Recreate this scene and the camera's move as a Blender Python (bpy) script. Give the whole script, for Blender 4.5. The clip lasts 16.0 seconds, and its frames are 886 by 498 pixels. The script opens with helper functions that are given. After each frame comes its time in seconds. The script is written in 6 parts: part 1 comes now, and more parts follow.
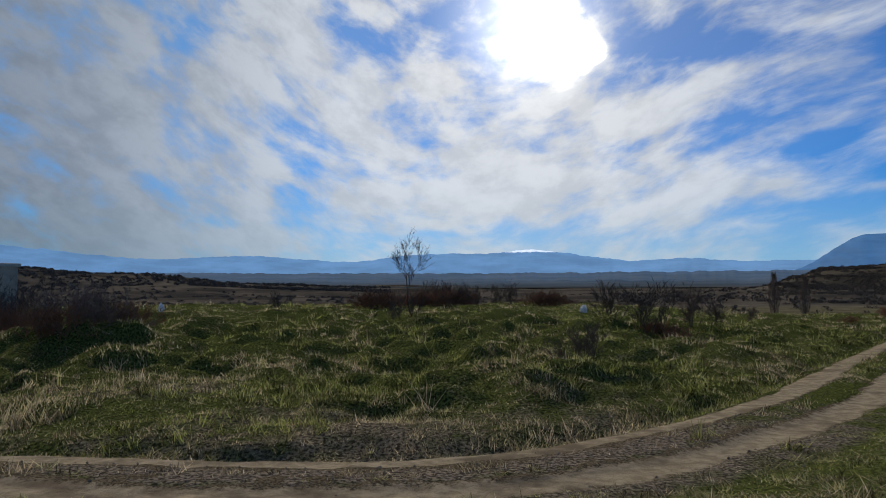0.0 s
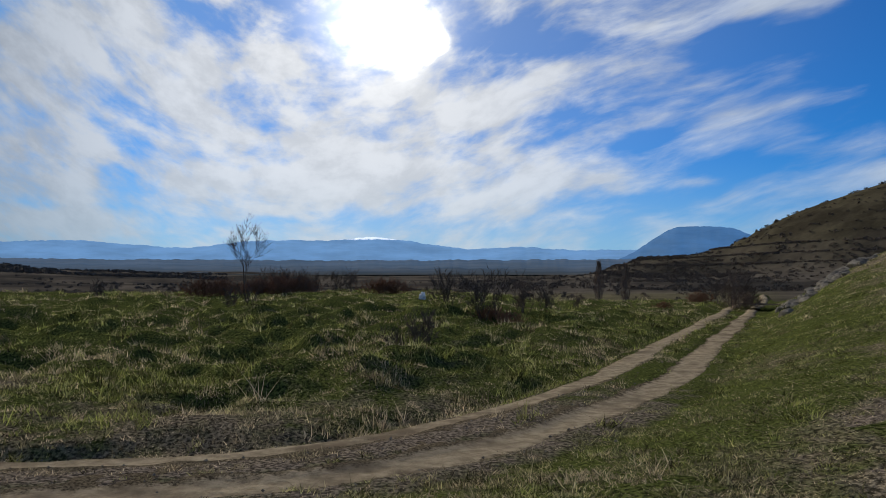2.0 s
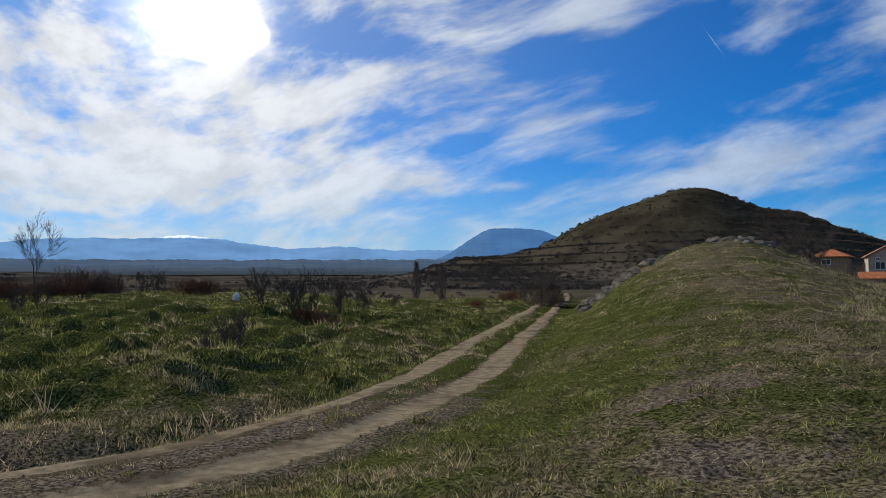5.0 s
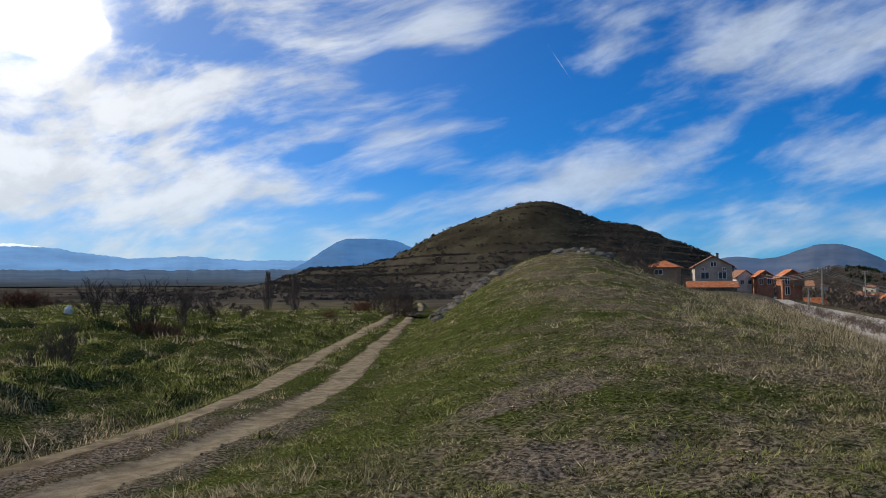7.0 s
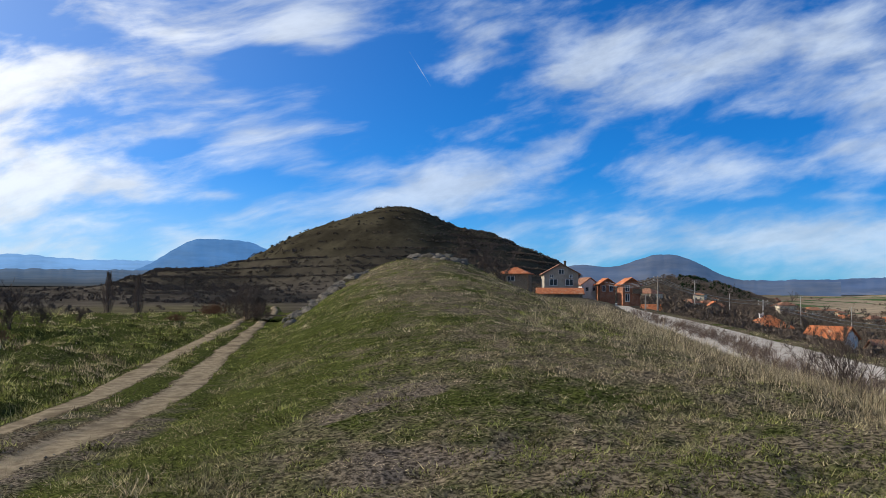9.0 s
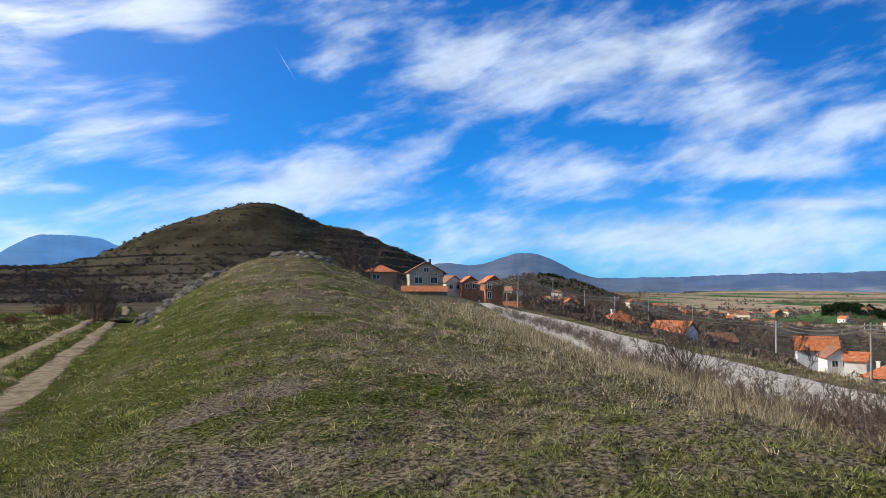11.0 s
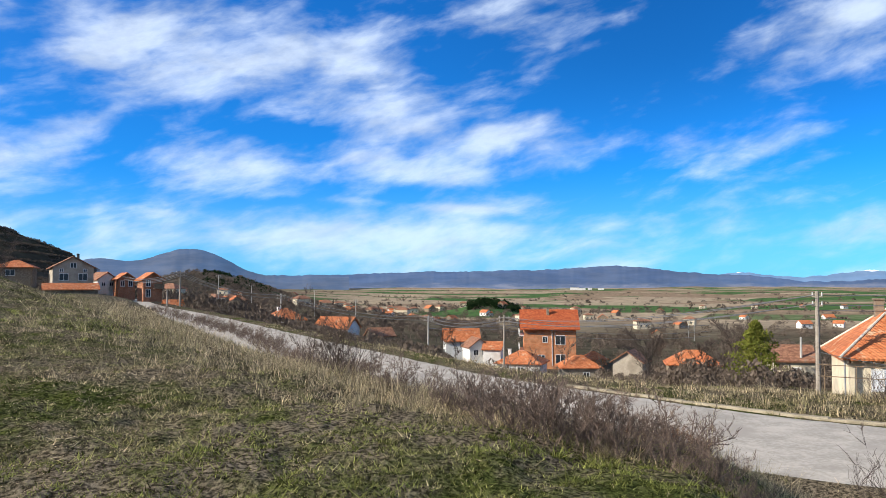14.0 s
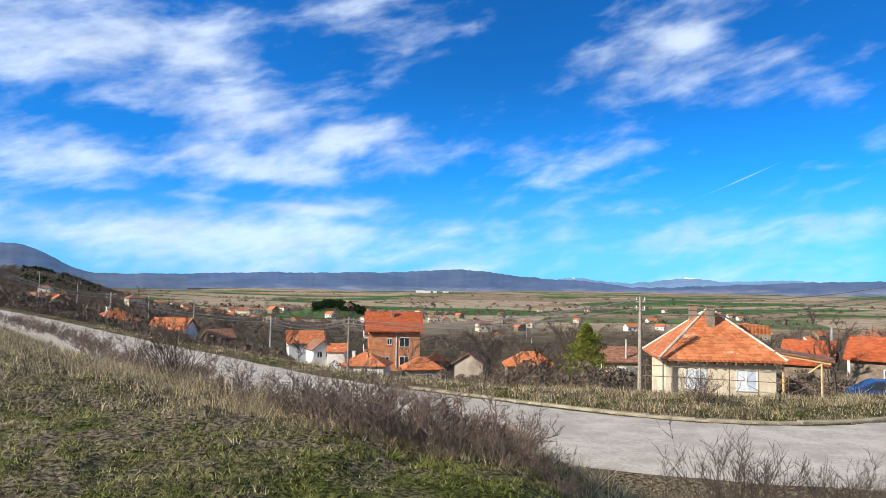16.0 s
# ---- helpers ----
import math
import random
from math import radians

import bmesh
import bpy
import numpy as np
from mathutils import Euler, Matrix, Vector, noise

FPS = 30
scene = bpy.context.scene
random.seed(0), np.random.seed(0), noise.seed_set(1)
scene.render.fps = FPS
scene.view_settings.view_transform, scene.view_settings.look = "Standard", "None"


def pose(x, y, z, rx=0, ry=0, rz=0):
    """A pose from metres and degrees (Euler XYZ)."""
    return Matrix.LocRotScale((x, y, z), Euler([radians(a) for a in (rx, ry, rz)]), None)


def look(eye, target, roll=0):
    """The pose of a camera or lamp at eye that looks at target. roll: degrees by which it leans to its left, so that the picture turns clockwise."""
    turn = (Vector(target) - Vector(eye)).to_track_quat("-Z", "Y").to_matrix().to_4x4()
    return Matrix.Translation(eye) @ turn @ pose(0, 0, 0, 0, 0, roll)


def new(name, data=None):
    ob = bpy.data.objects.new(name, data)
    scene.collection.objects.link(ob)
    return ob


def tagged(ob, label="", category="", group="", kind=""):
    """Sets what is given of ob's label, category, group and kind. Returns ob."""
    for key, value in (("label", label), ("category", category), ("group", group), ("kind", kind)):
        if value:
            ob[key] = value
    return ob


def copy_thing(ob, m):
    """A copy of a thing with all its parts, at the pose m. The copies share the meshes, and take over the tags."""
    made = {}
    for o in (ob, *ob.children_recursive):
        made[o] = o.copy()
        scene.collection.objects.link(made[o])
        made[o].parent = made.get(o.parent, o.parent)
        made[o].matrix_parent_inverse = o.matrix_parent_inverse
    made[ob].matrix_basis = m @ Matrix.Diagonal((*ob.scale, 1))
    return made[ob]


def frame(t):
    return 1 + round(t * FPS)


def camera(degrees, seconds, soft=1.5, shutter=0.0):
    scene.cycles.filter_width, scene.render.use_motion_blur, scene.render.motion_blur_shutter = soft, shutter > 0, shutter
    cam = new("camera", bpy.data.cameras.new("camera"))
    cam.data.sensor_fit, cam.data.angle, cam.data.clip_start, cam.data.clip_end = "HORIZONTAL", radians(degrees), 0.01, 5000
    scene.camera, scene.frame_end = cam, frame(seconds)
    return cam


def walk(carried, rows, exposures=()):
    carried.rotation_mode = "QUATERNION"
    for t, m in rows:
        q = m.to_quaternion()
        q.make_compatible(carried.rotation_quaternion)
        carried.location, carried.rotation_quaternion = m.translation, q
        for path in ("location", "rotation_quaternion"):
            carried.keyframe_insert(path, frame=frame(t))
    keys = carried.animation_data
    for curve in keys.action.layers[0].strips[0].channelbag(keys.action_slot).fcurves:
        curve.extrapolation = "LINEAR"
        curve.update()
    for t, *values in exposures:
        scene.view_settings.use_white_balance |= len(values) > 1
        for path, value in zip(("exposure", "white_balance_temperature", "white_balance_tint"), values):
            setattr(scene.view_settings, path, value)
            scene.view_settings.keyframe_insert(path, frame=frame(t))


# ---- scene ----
# camera: a person turning on the spot, the camera half a metre in front of the body
EYE = 1.7


def turn(yaw, pitch, roll):
    a = radians(-yaw)
    return pose(0.5 * math.sin(a), 0.5 * math.cos(a), EYE, 90 + pitch, roll, yaw)


cam = camera(60.0, 16.0, soft=0.75)
PATH = [
    (0.0, turn(0.00, 3.14, 0.12)),
    (0.5, turn(-2.88, 2.94, 0.11)),
    (1.0, turn(-5.85, 2.54, 0.10)),
    (1.5, turn(-9.01, 2.21, 0.02)),
    (2.0, turn(-11.78, 2.18, 0.02)),
    (2.5, turn(-14.26, 2.21, 0.03)),
    (3.0, turn(-16.50, 2.16, -0.05)),
    (5.5, turn(-27.90, 2.31, 0.19)),
    (6.0, turn(-30.86, 2.58, 0.22)),
    (6.5, turn(-33.38, 2.86, 0.49)),
    (7.0, turn(-35.97, 2.87, 0.42)),
    (7.5, turn(-38.61, 2.88, 0.26)),
    (8.0, turn(-41.11, 2.89, 0.04)),
    (8.5, turn(-43.90, 3.05, -0.14)),
    (11.0, turn(-56.59, 3.04, -0.00)),
    (11.5, turn(-59.11, 2.95, 0.20)),
    (12.0, turn(-61.48, 2.76, 0.36)),
    (12.5, turn(-65.12, 2.90, 0.36)),
    (13.0, turn(-71.33, 2.88, 0.31)),
    (13.5, turn(-76.99, 2.84, 0.43)),
    (14.0, turn(-80.98, 2.81, 0.14)),
    (14.5, turn(-84.12, 2.85, -0.16)),
    (15.0, turn(-87.17, 2.97, -0.47)),
    (15.5, turn(-89.70, 3.07, -0.68)),
    (16.0, turn(-92.40, 3.01, -0.64)),
]
EXPOSURES = [(0.0, -0.6), (3.0, -0.45), (7.0, -0.3), (9.5, 0.0), (11.0, 0.2), (16.0, 0.35)]
walk(cam, PATH, EXPOSURES)

# ---- world and sun ----
# lamp and sky model sun, turned 34 degrees from sun_way to light house fronts
SUN_AZ, SUN_EL = radians(-28.0), radians(27.0)


def node(tree, kind, **sets):
    n = tree.nodes.new(kind)
    for key, value in sets.items():
        if key == "op":
            n.operation = value
        elif key == "blend":
            n.blend_type = value
        elif key == "clamp":
            n.use_clamp = value
    return n


class Tree:
    """Short hand for wiring shader nodes."""

    def __init__(self, tree):
        self.t = tree

    def put(self, socket, value):
        if isinstance(value, bpy.types.NodeSocket):
            self.t.links.new(value, socket)
        elif value is not None:
            socket.default_value = value

    def math(self, op, a, b=None, c=None, clamp=False):
        n = node(self.t, "ShaderNodeMath", op=op, clamp=clamp)
        for i, v in enumerate((a, b, c)):
            self.put(n.inputs[i], v)
        return n.outputs[0]

    def vmath(self, op, a, b=None):
        n = node(self.t, "ShaderNodeVectorMath", op=op)
        self.put(n.inputs[0], a)
        self.put(n.inputs[1], b)
        return n.outputs["Value"] if op in ("DOT_PRODUCT", "LENGTH") else n.outputs[0]

    def mix(self, fac, a, b, blend="MIX"):
        n = self.t.nodes.new("ShaderNodeMix")
        n.data_type, n.blend_type = "RGBA", blend
        self.put(n.inputs[0], fac)
        self.put(n.inputs[6], (*a, 1) if isinstance(a, tuple) and len(a) == 3 else a)
        self.put(n.inputs[7], (*b, 1) if isinstance(b, tuple) and len(b) == 3 else b)
        return n.outputs[2]

    def noise(self, vec, scale, detail=4.0, rough=0.55, warp=0.0):
        n = self.t.nodes.new("ShaderNodeTexNoise")
        self.put(n.inputs["Vector"], vec)
        self.put(n.inputs["Scale"], scale)
        self.put(n.inputs["Detail"], detail)
        self.put(n.inputs["Roughness"], rough)
        self.put(n.inputs["Distortion"], warp)
        return n.outputs["Fac"]

    def ramp(self, value, lo, hi, a=0.0, b=1.0, smooth=True):
        n = self.t.nodes.new("ShaderNodeMapRange")
        n.interpolation_type = "SMOOTHSTEP" if smooth else "LINEAR"
        for i, v in enumerate((value, lo, hi, a, b)):
            self.put(n.inputs[i], v)
        return n.outputs[0]

    def xyz(self, x, y, z):
        n = self.t.nodes.new("ShaderNodeCombineXYZ")
        for i, v in enumerate((x, y, z)):
            self.put(n.inputs[i], v)
        return n.outputs[0]

    def split(self, vec):
        n = self.t.nodes.new("ShaderNodeSeparateXYZ")
        self.put(n.inputs[0], vec)
        return n.outputs


def ray(az, el):
    """The unit vector towards an azimuth (clockwise from +y) and an elevation, in degrees."""
    a, e = radians(az), radians(el)
    return Vector((math.sin(a) * math.cos(e), math.cos(a) * math.cos(e), math.sin(e)))


world = bpy.data.worlds.new("sky")
scene.world = world
world.use_nodes = True
wt = world.node_tree
wt.nodes.clear()
W = Tree(wt)
out = wt.nodes.new("ShaderNodeOutputWorld")
bg = wt.nodes.new("ShaderNodeBackground")
sky = wt.nodes.new("ShaderNodeTexSky")
sky.sky_type, sky.sun_disc = "NISHITA", False
sky.sun_elevation, sky.sun_rotation = SUN_EL, SUN_AZ
sky.altitude, sky.air_density, sky.dust_density, sky.ozone_density = 600, 0.9, 0.3, 4.0
co = wt.nodes.new("ShaderNodeTexCoord")
way = co.outputs["Generated"]
dx, dy, dz = W.split(way)
# cloud sheet: the direction laid on a plane high above
up = W.math("ADD", W.math("MAXIMUM", dz, 0.0), 0.17)
px, py = W.math("DIVIDE", dx, up), W.math("DIVIDE", dy, up)
az = W.math("ARCTAN2", dx, dy)
sheet = W.xyz(px, py, 0.0)
# flakes and streaks: broad billows round the sun, drawn out flatter towards the east
elev = W.math("ARCSINE", dz)
lean_ = W.ramp(az, radians(-24), radians(22), radians(-24), radians(13))
ca, sa = W.math("COSINE", lean_), W.math("SINE", lean_)
eh = W.math("SUBTRACT", elev, radians(9))
wav = W.math("MULTIPLY", W.math("SUBTRACT", W.noise(W.xyz(az, elev, 5.1), 6.0, 2.0, 0.5, 0.0), 0.5), 0.035)
eh = W.math("ADD", eh, wav)
along = W.math("ADD", W.math("MULTIPLY", az, ca), W.math("MULTIPLY", eh, sa))
across = W.math("SUBTRACT", W.math("MULTIPLY", eh, ca), W.math("MULTIPLY", az, sa))
loose = W.ramp(az, radians(8), radians(45), 0.62, 0.42)
streak = W.xyz(W.math("MULTIPLY", along, loose), across, 3.7)
thread = W.xyz(W.math("MULTIPLY", along, W.math("MULTIPLY", loose, 0.85)), across, 1.9)
big = W.noise(W.xyz(px, py, 1.3), 0.9, 3.0, 0.5, 0.3)
mid = W.noise(streak, 13.0, 7.0, 0.54, 0.25)
fine = W.noise(thread, 44.0, 5.0, 0.55, 0.2)
body = W.math("ADD", W.math("MULTIPLY", big, 0.30), W.math("ADD", W.math("MULTIPLY", mid, 0.70), W.math("MULTIPLY", fine, 0.38)))

body = W.math("ADD", 0.69, W.math("MULTIPLY", W.math("SUBTRACT", body, 0.69), W.ramp(az, radians(18), radians(40), 1.55, 1.1)))
cover = W.math("ADD", body, W.math("ADD", W.ramp(az, radians(46), radians(8), 0.0, 0.055), W.math("ADD", W.ramp(az, radians(44), radians(62), 0.0, -0.02), W.ramp(az, radians(0), radians(-20), 0.0, 0.06))))


def swath(az_deg, el_deg, width, height, lean, amount):
    """A soft bank of cloud, or with a negative amount a gap, round one direction, leaning up to the right."""
    global cover
    a = W.math("MULTIPLY", W.math("SUBTRACT", az, radians(az_deg)), math.cos(radians(el_deg)))
    e = W.math("SUBTRACT", elev, radians(el_deg))
    c, s = math.cos(radians(lean)), math.sin(radians(lean))
    p = W.math("DIVIDE", W.math("ADD", W.math("MULTIPLY", a, c), W.math("MULTIPLY", e, s)), radians(width))
    q = W.math("DIVIDE", W.math("SUBTRACT", W.math("MULTIPLY", e, c), W.math("MULTIPLY", a, s)), radians(height))
    r = W.math("ADD", W.math("MULTIPLY", p, p), W.math("MULTIPLY", q, q))
    cover = W.math("ADD", cover, W.math("MULTIPLY", W.math("EXPONENT", W.math("MULTIPLY", r, -1.0)), amount))


swath(-25.4, 17.2, 6.3, 3.8, -35, 0.16)
swath(-27.3, 9.6, 6.8, 3.8, 20, 0.16)
swath(-19.9, 16.7, 1.9, 4.6, -50, -0.20)
swath(-11.1, 18.5, 4.6, 3.0, 30, 0.14)
swath(-16.0, 14.7, 2.5, 2.5, 40, 0.10)
swath(-14.7, 10.8, 4.6, 1.7, -25, 0.10)
swath(-11.1, 9.3, 3.8, 0.9, -20, -0.22)
swath(-5.3, 14.0, 5.1, 2.5, 10, 0.18)
swath(-6.1, 18.7, 3.0, 1.5, 0, -0.16)
swath(-16.6, 4.9, 5.1, 0.7, 0, -0.05)
swath(-22.0, 6.0, 9.0, 4.0, 0, 0.20)
swath(-7.7, 6.1, 9.3, 1.9, 0, 0.12)
swath(5.0, 11.1, 11.0, 3.8, 10, 0.20)
swath(9.1, 7.3, 12.7, 2.1, 0, 0.16)
swath(2.0, 4.2, 8.4, 0.6, 0, -0.12)
swath(17.3, 14.2, 7.6, 1.9, 25, 0.16)
swath(13.7, 17.5, 3.4, 2.1, 20, -0.20)
swath(22.1, 10.3, 8.4, 0.9, 12, 0.14)
swath(22.0, 7.2, 7.6, 1.1, 0, 0.10)
swath(27.4, 9.9, 3.8, 2.5, 0, -0.22)
swath(22.3, 17.1, 4.6, 1.7, 20, -0.12)
swath(23.3, 14.7, 4.6, 1.9, 0, 0.15)
swath(19.7, 17.2, 5.5, 1.1, 0, -0.12)
swath(29.9, 11.3, 10.1, 0.9, 4, 0.17)
swath(23.3, 8.7, 3.4, 0.6, 0, 0.08)
swath(36.8, 18.9, 4.6, 1.9, -10, 0.16)
swath(27.0, 19.2, 3.8, 1.7, 0, -0.10)
swath(41.0, 10.8, 1.7, 0.8, 0, 0.06)
swath(32.5, 7.6, 6.8, 1.3, 0, -0.16)
swath(30.4, 6.8, 1.9, 0.4, 3, 0.15)
swath(35.1, 15.8, 5.5, 1.7, 0, -0.16)
swath(43.1, 14.0, 3.8, 3.8, 0, -0.18)
swath(45.5, 7.6, 8.0, 1.4, 8, 0.20)
swath(53.6, 9.7, 3.0, 1.3, 35, 0.09)
swath(57.1, 12.1, 2.5, 1.1, 30, 0.09)
swath(55.3, 16.3, 3.8, 2.1, 20, 0.10)
swath(62.6, 16.5, 5.1, 2.1, 20, 0.09)
swath(51.3, 13.2, 2.5, 2.5, 0, -0.10)
swath(41.6, 15.8, 5.9, 2.5, 30, -0.05)
swath(39.2, 12.0, 3.8, 0.8, 0, 0.12)
swath(59.1, 17.7, 5.5, 1.5, 30, 0.12)
swath(65.9, 15.8, 8.4, 1.4, 18, 0.11)
swath(52.0, 16.7, 3.0, 5.1, 0, -0.04)
swath(49.5, 17.0, 4.0, 2.6, 15, 0.10)
swath(55.7, 11.2, 4.2, 0.8, 12, 0.09)
swath(65.9, 9.2, 5.5, 0.9, 0, 0.10)
swath(68.4, 11.3, 2.5, 0.8, 0, -0.13)
swath(82.4, 10.3, 8.4, 1.5, 18, 0.12)
swath(77.9, 8.1, 3.8, 0.8, 0, 0.09)
swath(81.5, 5.8, 11.0, 0.4, 3, 0.07)
swath(61.6, 5.1, 8.4, 0.8, 3, 0.05)
swath(72.1, 3.3, 17.7, 1.5, 0, 0.09)
swath(89.9, 14.3, 5.1, 2.1, 20, -0.05)
swath(67.9, 16.5, 9.3, 1.9, 5, 0.12)
swath(88.6, 17.8, 5.9, 1.5, -5, 0.09)
swath(64.9, 13.2, 4.2, 0.8, 10, -0.11)
swath(76.3, 12.4, 9.3, 1.1, -8, 0.10)
swath(88.7, 10.5, 11.0, 1.7, -5, 0.11)
swath(77.2, 8.9, 5.9, 0.8, -15, 0.07)
swath(96.3, 12.3, 5.1, 1.1, 0, 0.04)
swath(84.6, 7.3, 11.0, 0.5, 0, -0.06)
swath(79.7, 6.0, 10.1, 0.3, -4, 0.10)
swath(76.5, 4.0, 17.7, 1.3, 0, 0.09)
swath(97.2, 15.9, 5.1, 3.8, 0, -0.18)
swath(108.7, 16.8, 4.2, 1.6, 10, 0.07)
swath(118.0, 17.0, 6.0, 3.0, 0, -0.07)
swath(109.1, 14.3, 1.3, 0.4, 0, 0.06)
swath(119.7, 13.8, 4.6, 1.2, -38, 0.07)
swath(113.3, 10.1, 8.4, 2.5, 0, -0.18)
swath(119.6, 8.4, 5.1, 0.3, -4, 0.07)
swath(110.2, 4.3, 8.4, 1.3, 0, 0.07)
swath(103.5, 7.7, 6.8, 0.9, 0, 0.04)
swath(44.7, 16.5, 1.7, 0.032, -57, 0.19)
swath(113.8, 7.9, 3.0, 0.060, 23, 0.20)
cloud = W.ramp(cover, 0.60, 0.97)
# sun glare put into the sky colour, apart from the lamp's direction
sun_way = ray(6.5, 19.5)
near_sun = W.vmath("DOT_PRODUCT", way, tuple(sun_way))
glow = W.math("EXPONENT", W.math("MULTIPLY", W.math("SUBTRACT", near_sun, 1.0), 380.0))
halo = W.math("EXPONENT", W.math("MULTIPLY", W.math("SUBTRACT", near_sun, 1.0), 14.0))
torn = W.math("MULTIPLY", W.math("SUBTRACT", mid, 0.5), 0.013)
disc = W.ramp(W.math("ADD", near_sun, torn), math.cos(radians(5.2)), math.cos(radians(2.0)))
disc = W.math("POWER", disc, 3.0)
blue = W.mix(1.0, sky.outputs[0], (0.10, 0.79, 1.48), "MULTIPLY")
blue = W.mix(W.ramp(az, radians(0), radians(-22), 0.0, 0.55), blue, (2.4, 4.0, 6.4))
blue = W.mix(1.0, blue, W.math("SUBTRACT", 1.0, W.math("MULTIPLY", W.ramp(az, radians(70), radians(100), 0.0, 0.26), W.ramp(elev, radians(7), radians(17)))), "MULTIPLY")
white = W.mix(halo, (7.0, 8.1, 9.6), (13.2, 13.0, 12.6))
white = W.mix(1.0, white, W.ramp(az, radians(-34), radians(-3), 0.46, 1.0), "MULTIPLY")
shade = W.ramp(W.noise(streak, 26.0, 5.0, 0.6, 0.1), 0.35, 0.66, 0.80, 1.06)
white = W.mix(1.0, white, shade, "MULTIPLY")
haze = W.math("MULTIPLY", W.ramp(elev, radians(9.0), radians(0.5), 0.0, 1.0), W.ramp(az, radians(52), radians(12), 0.26, 0.62))
tone = W.mix(W.math("MULTIPLY", cloud, W.ramp(az, radians(10), radians(45), 0.90, 0.76)), blue, white)
tone = W.mix(W.math("MULTIPLY", halo, 0.3), tone, (8.0, 9.0, 10.2))
dull = W.mix(1.0, W.mix(halo, (4.4, 6.9, 9.4), (8.6, 9.2, 9.6)), W.ramp(az, radians(-34), radians(-3), 0.42, 1.0), "MULTIPLY")
tone = W.mix(haze, tone, dull)
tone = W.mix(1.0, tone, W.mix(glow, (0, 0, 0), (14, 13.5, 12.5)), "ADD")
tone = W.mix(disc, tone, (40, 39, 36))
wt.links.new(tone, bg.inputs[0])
bg.inputs[1].default_value = 0.10
wt.links.new(bg.outputs[0], out.inputs[0])

lamp = bpy.data.lights.new("sun", "SUN")
lamp.energy, lamp.angle, lamp.color = 5.0, radians(0.6), (1.0, 0.92, 0.80)
sun = new("sun", lamp)
sun.matrix_world = look((0, 0, 60), Vector((0, 0, 60)) - Vector((math.sin(SUN_AZ) * math.cos(SUN_EL), math.cos(SUN_AZ) * math.cos(SUN_EL), math.sin(SUN_EL))))

# ---- materials ----


def material(name, rough=0.9, metal=0.0):
    m = bpy.data.materials.new(name)
    m.use_nodes = True
    t = Tree(m.node_tree)
    b = m.node_tree.nodes["Principled BSDF"]
    b.inputs["Roughness"].default_value, b.inputs["Metallic"].default_value = rough, metal
    b.inputs["Specular IOR Level"].default_value = 0.25 if rough < 0.9 else 0.0
    return m, t, b


def relief(t, b, value, strength, distance=0.02):
    n = t.t.nodes.new("ShaderNodeBump")
    n.inputs["Strength"].default_value, n.inputs["Distance"].default_value = strength, distance
    t.put(n.inputs["Height"], value)
    t.put(b.inputs["Normal"], n.outputs[0])


def coords(t):
    return t.t.nodes.new("ShaderNodeTexCoord").outputs["Object"]


def by_object(t):
    return t.t.nodes.new("ShaderNodeObjectInfo").outputs["Random"]


def by_island(t):
    return t.t.nodes.new("ShaderNodeNewGeometry").outputs["Random Per Island"]


def speckled(name, a, b, scale, rough=0.9, bump=0.3, second=None, metal=0.0):
    """Two tones mixed by noise at two scales, with fine relief."""
    m, t, bs = material(name, rough, metal)
    p = coords(t)
    f = t.math("ADD", t.math("MULTIPLY", t.noise(p, scale, 5), 0.6), t.math("MULTIPLY", t.noise(p, scale * 7, 3), 0.4))
    c = t.mix(t.ramp(f, 0.35, 0.65), a, b)
    if second:
        c = t.mix(t.ramp(t.noise(p, scale * 0.3, 4), 0.52, 0.68), c, second)
    t.put(bs.inputs["Base Color"], c)
    relief(t, bs, f, bump, 0.03)
    return m


def attribute(t, name):
    n = t.t.nodes.new("ShaderNodeAttribute")
    n.attribute_name = name
    return n.outputs["Fac"]


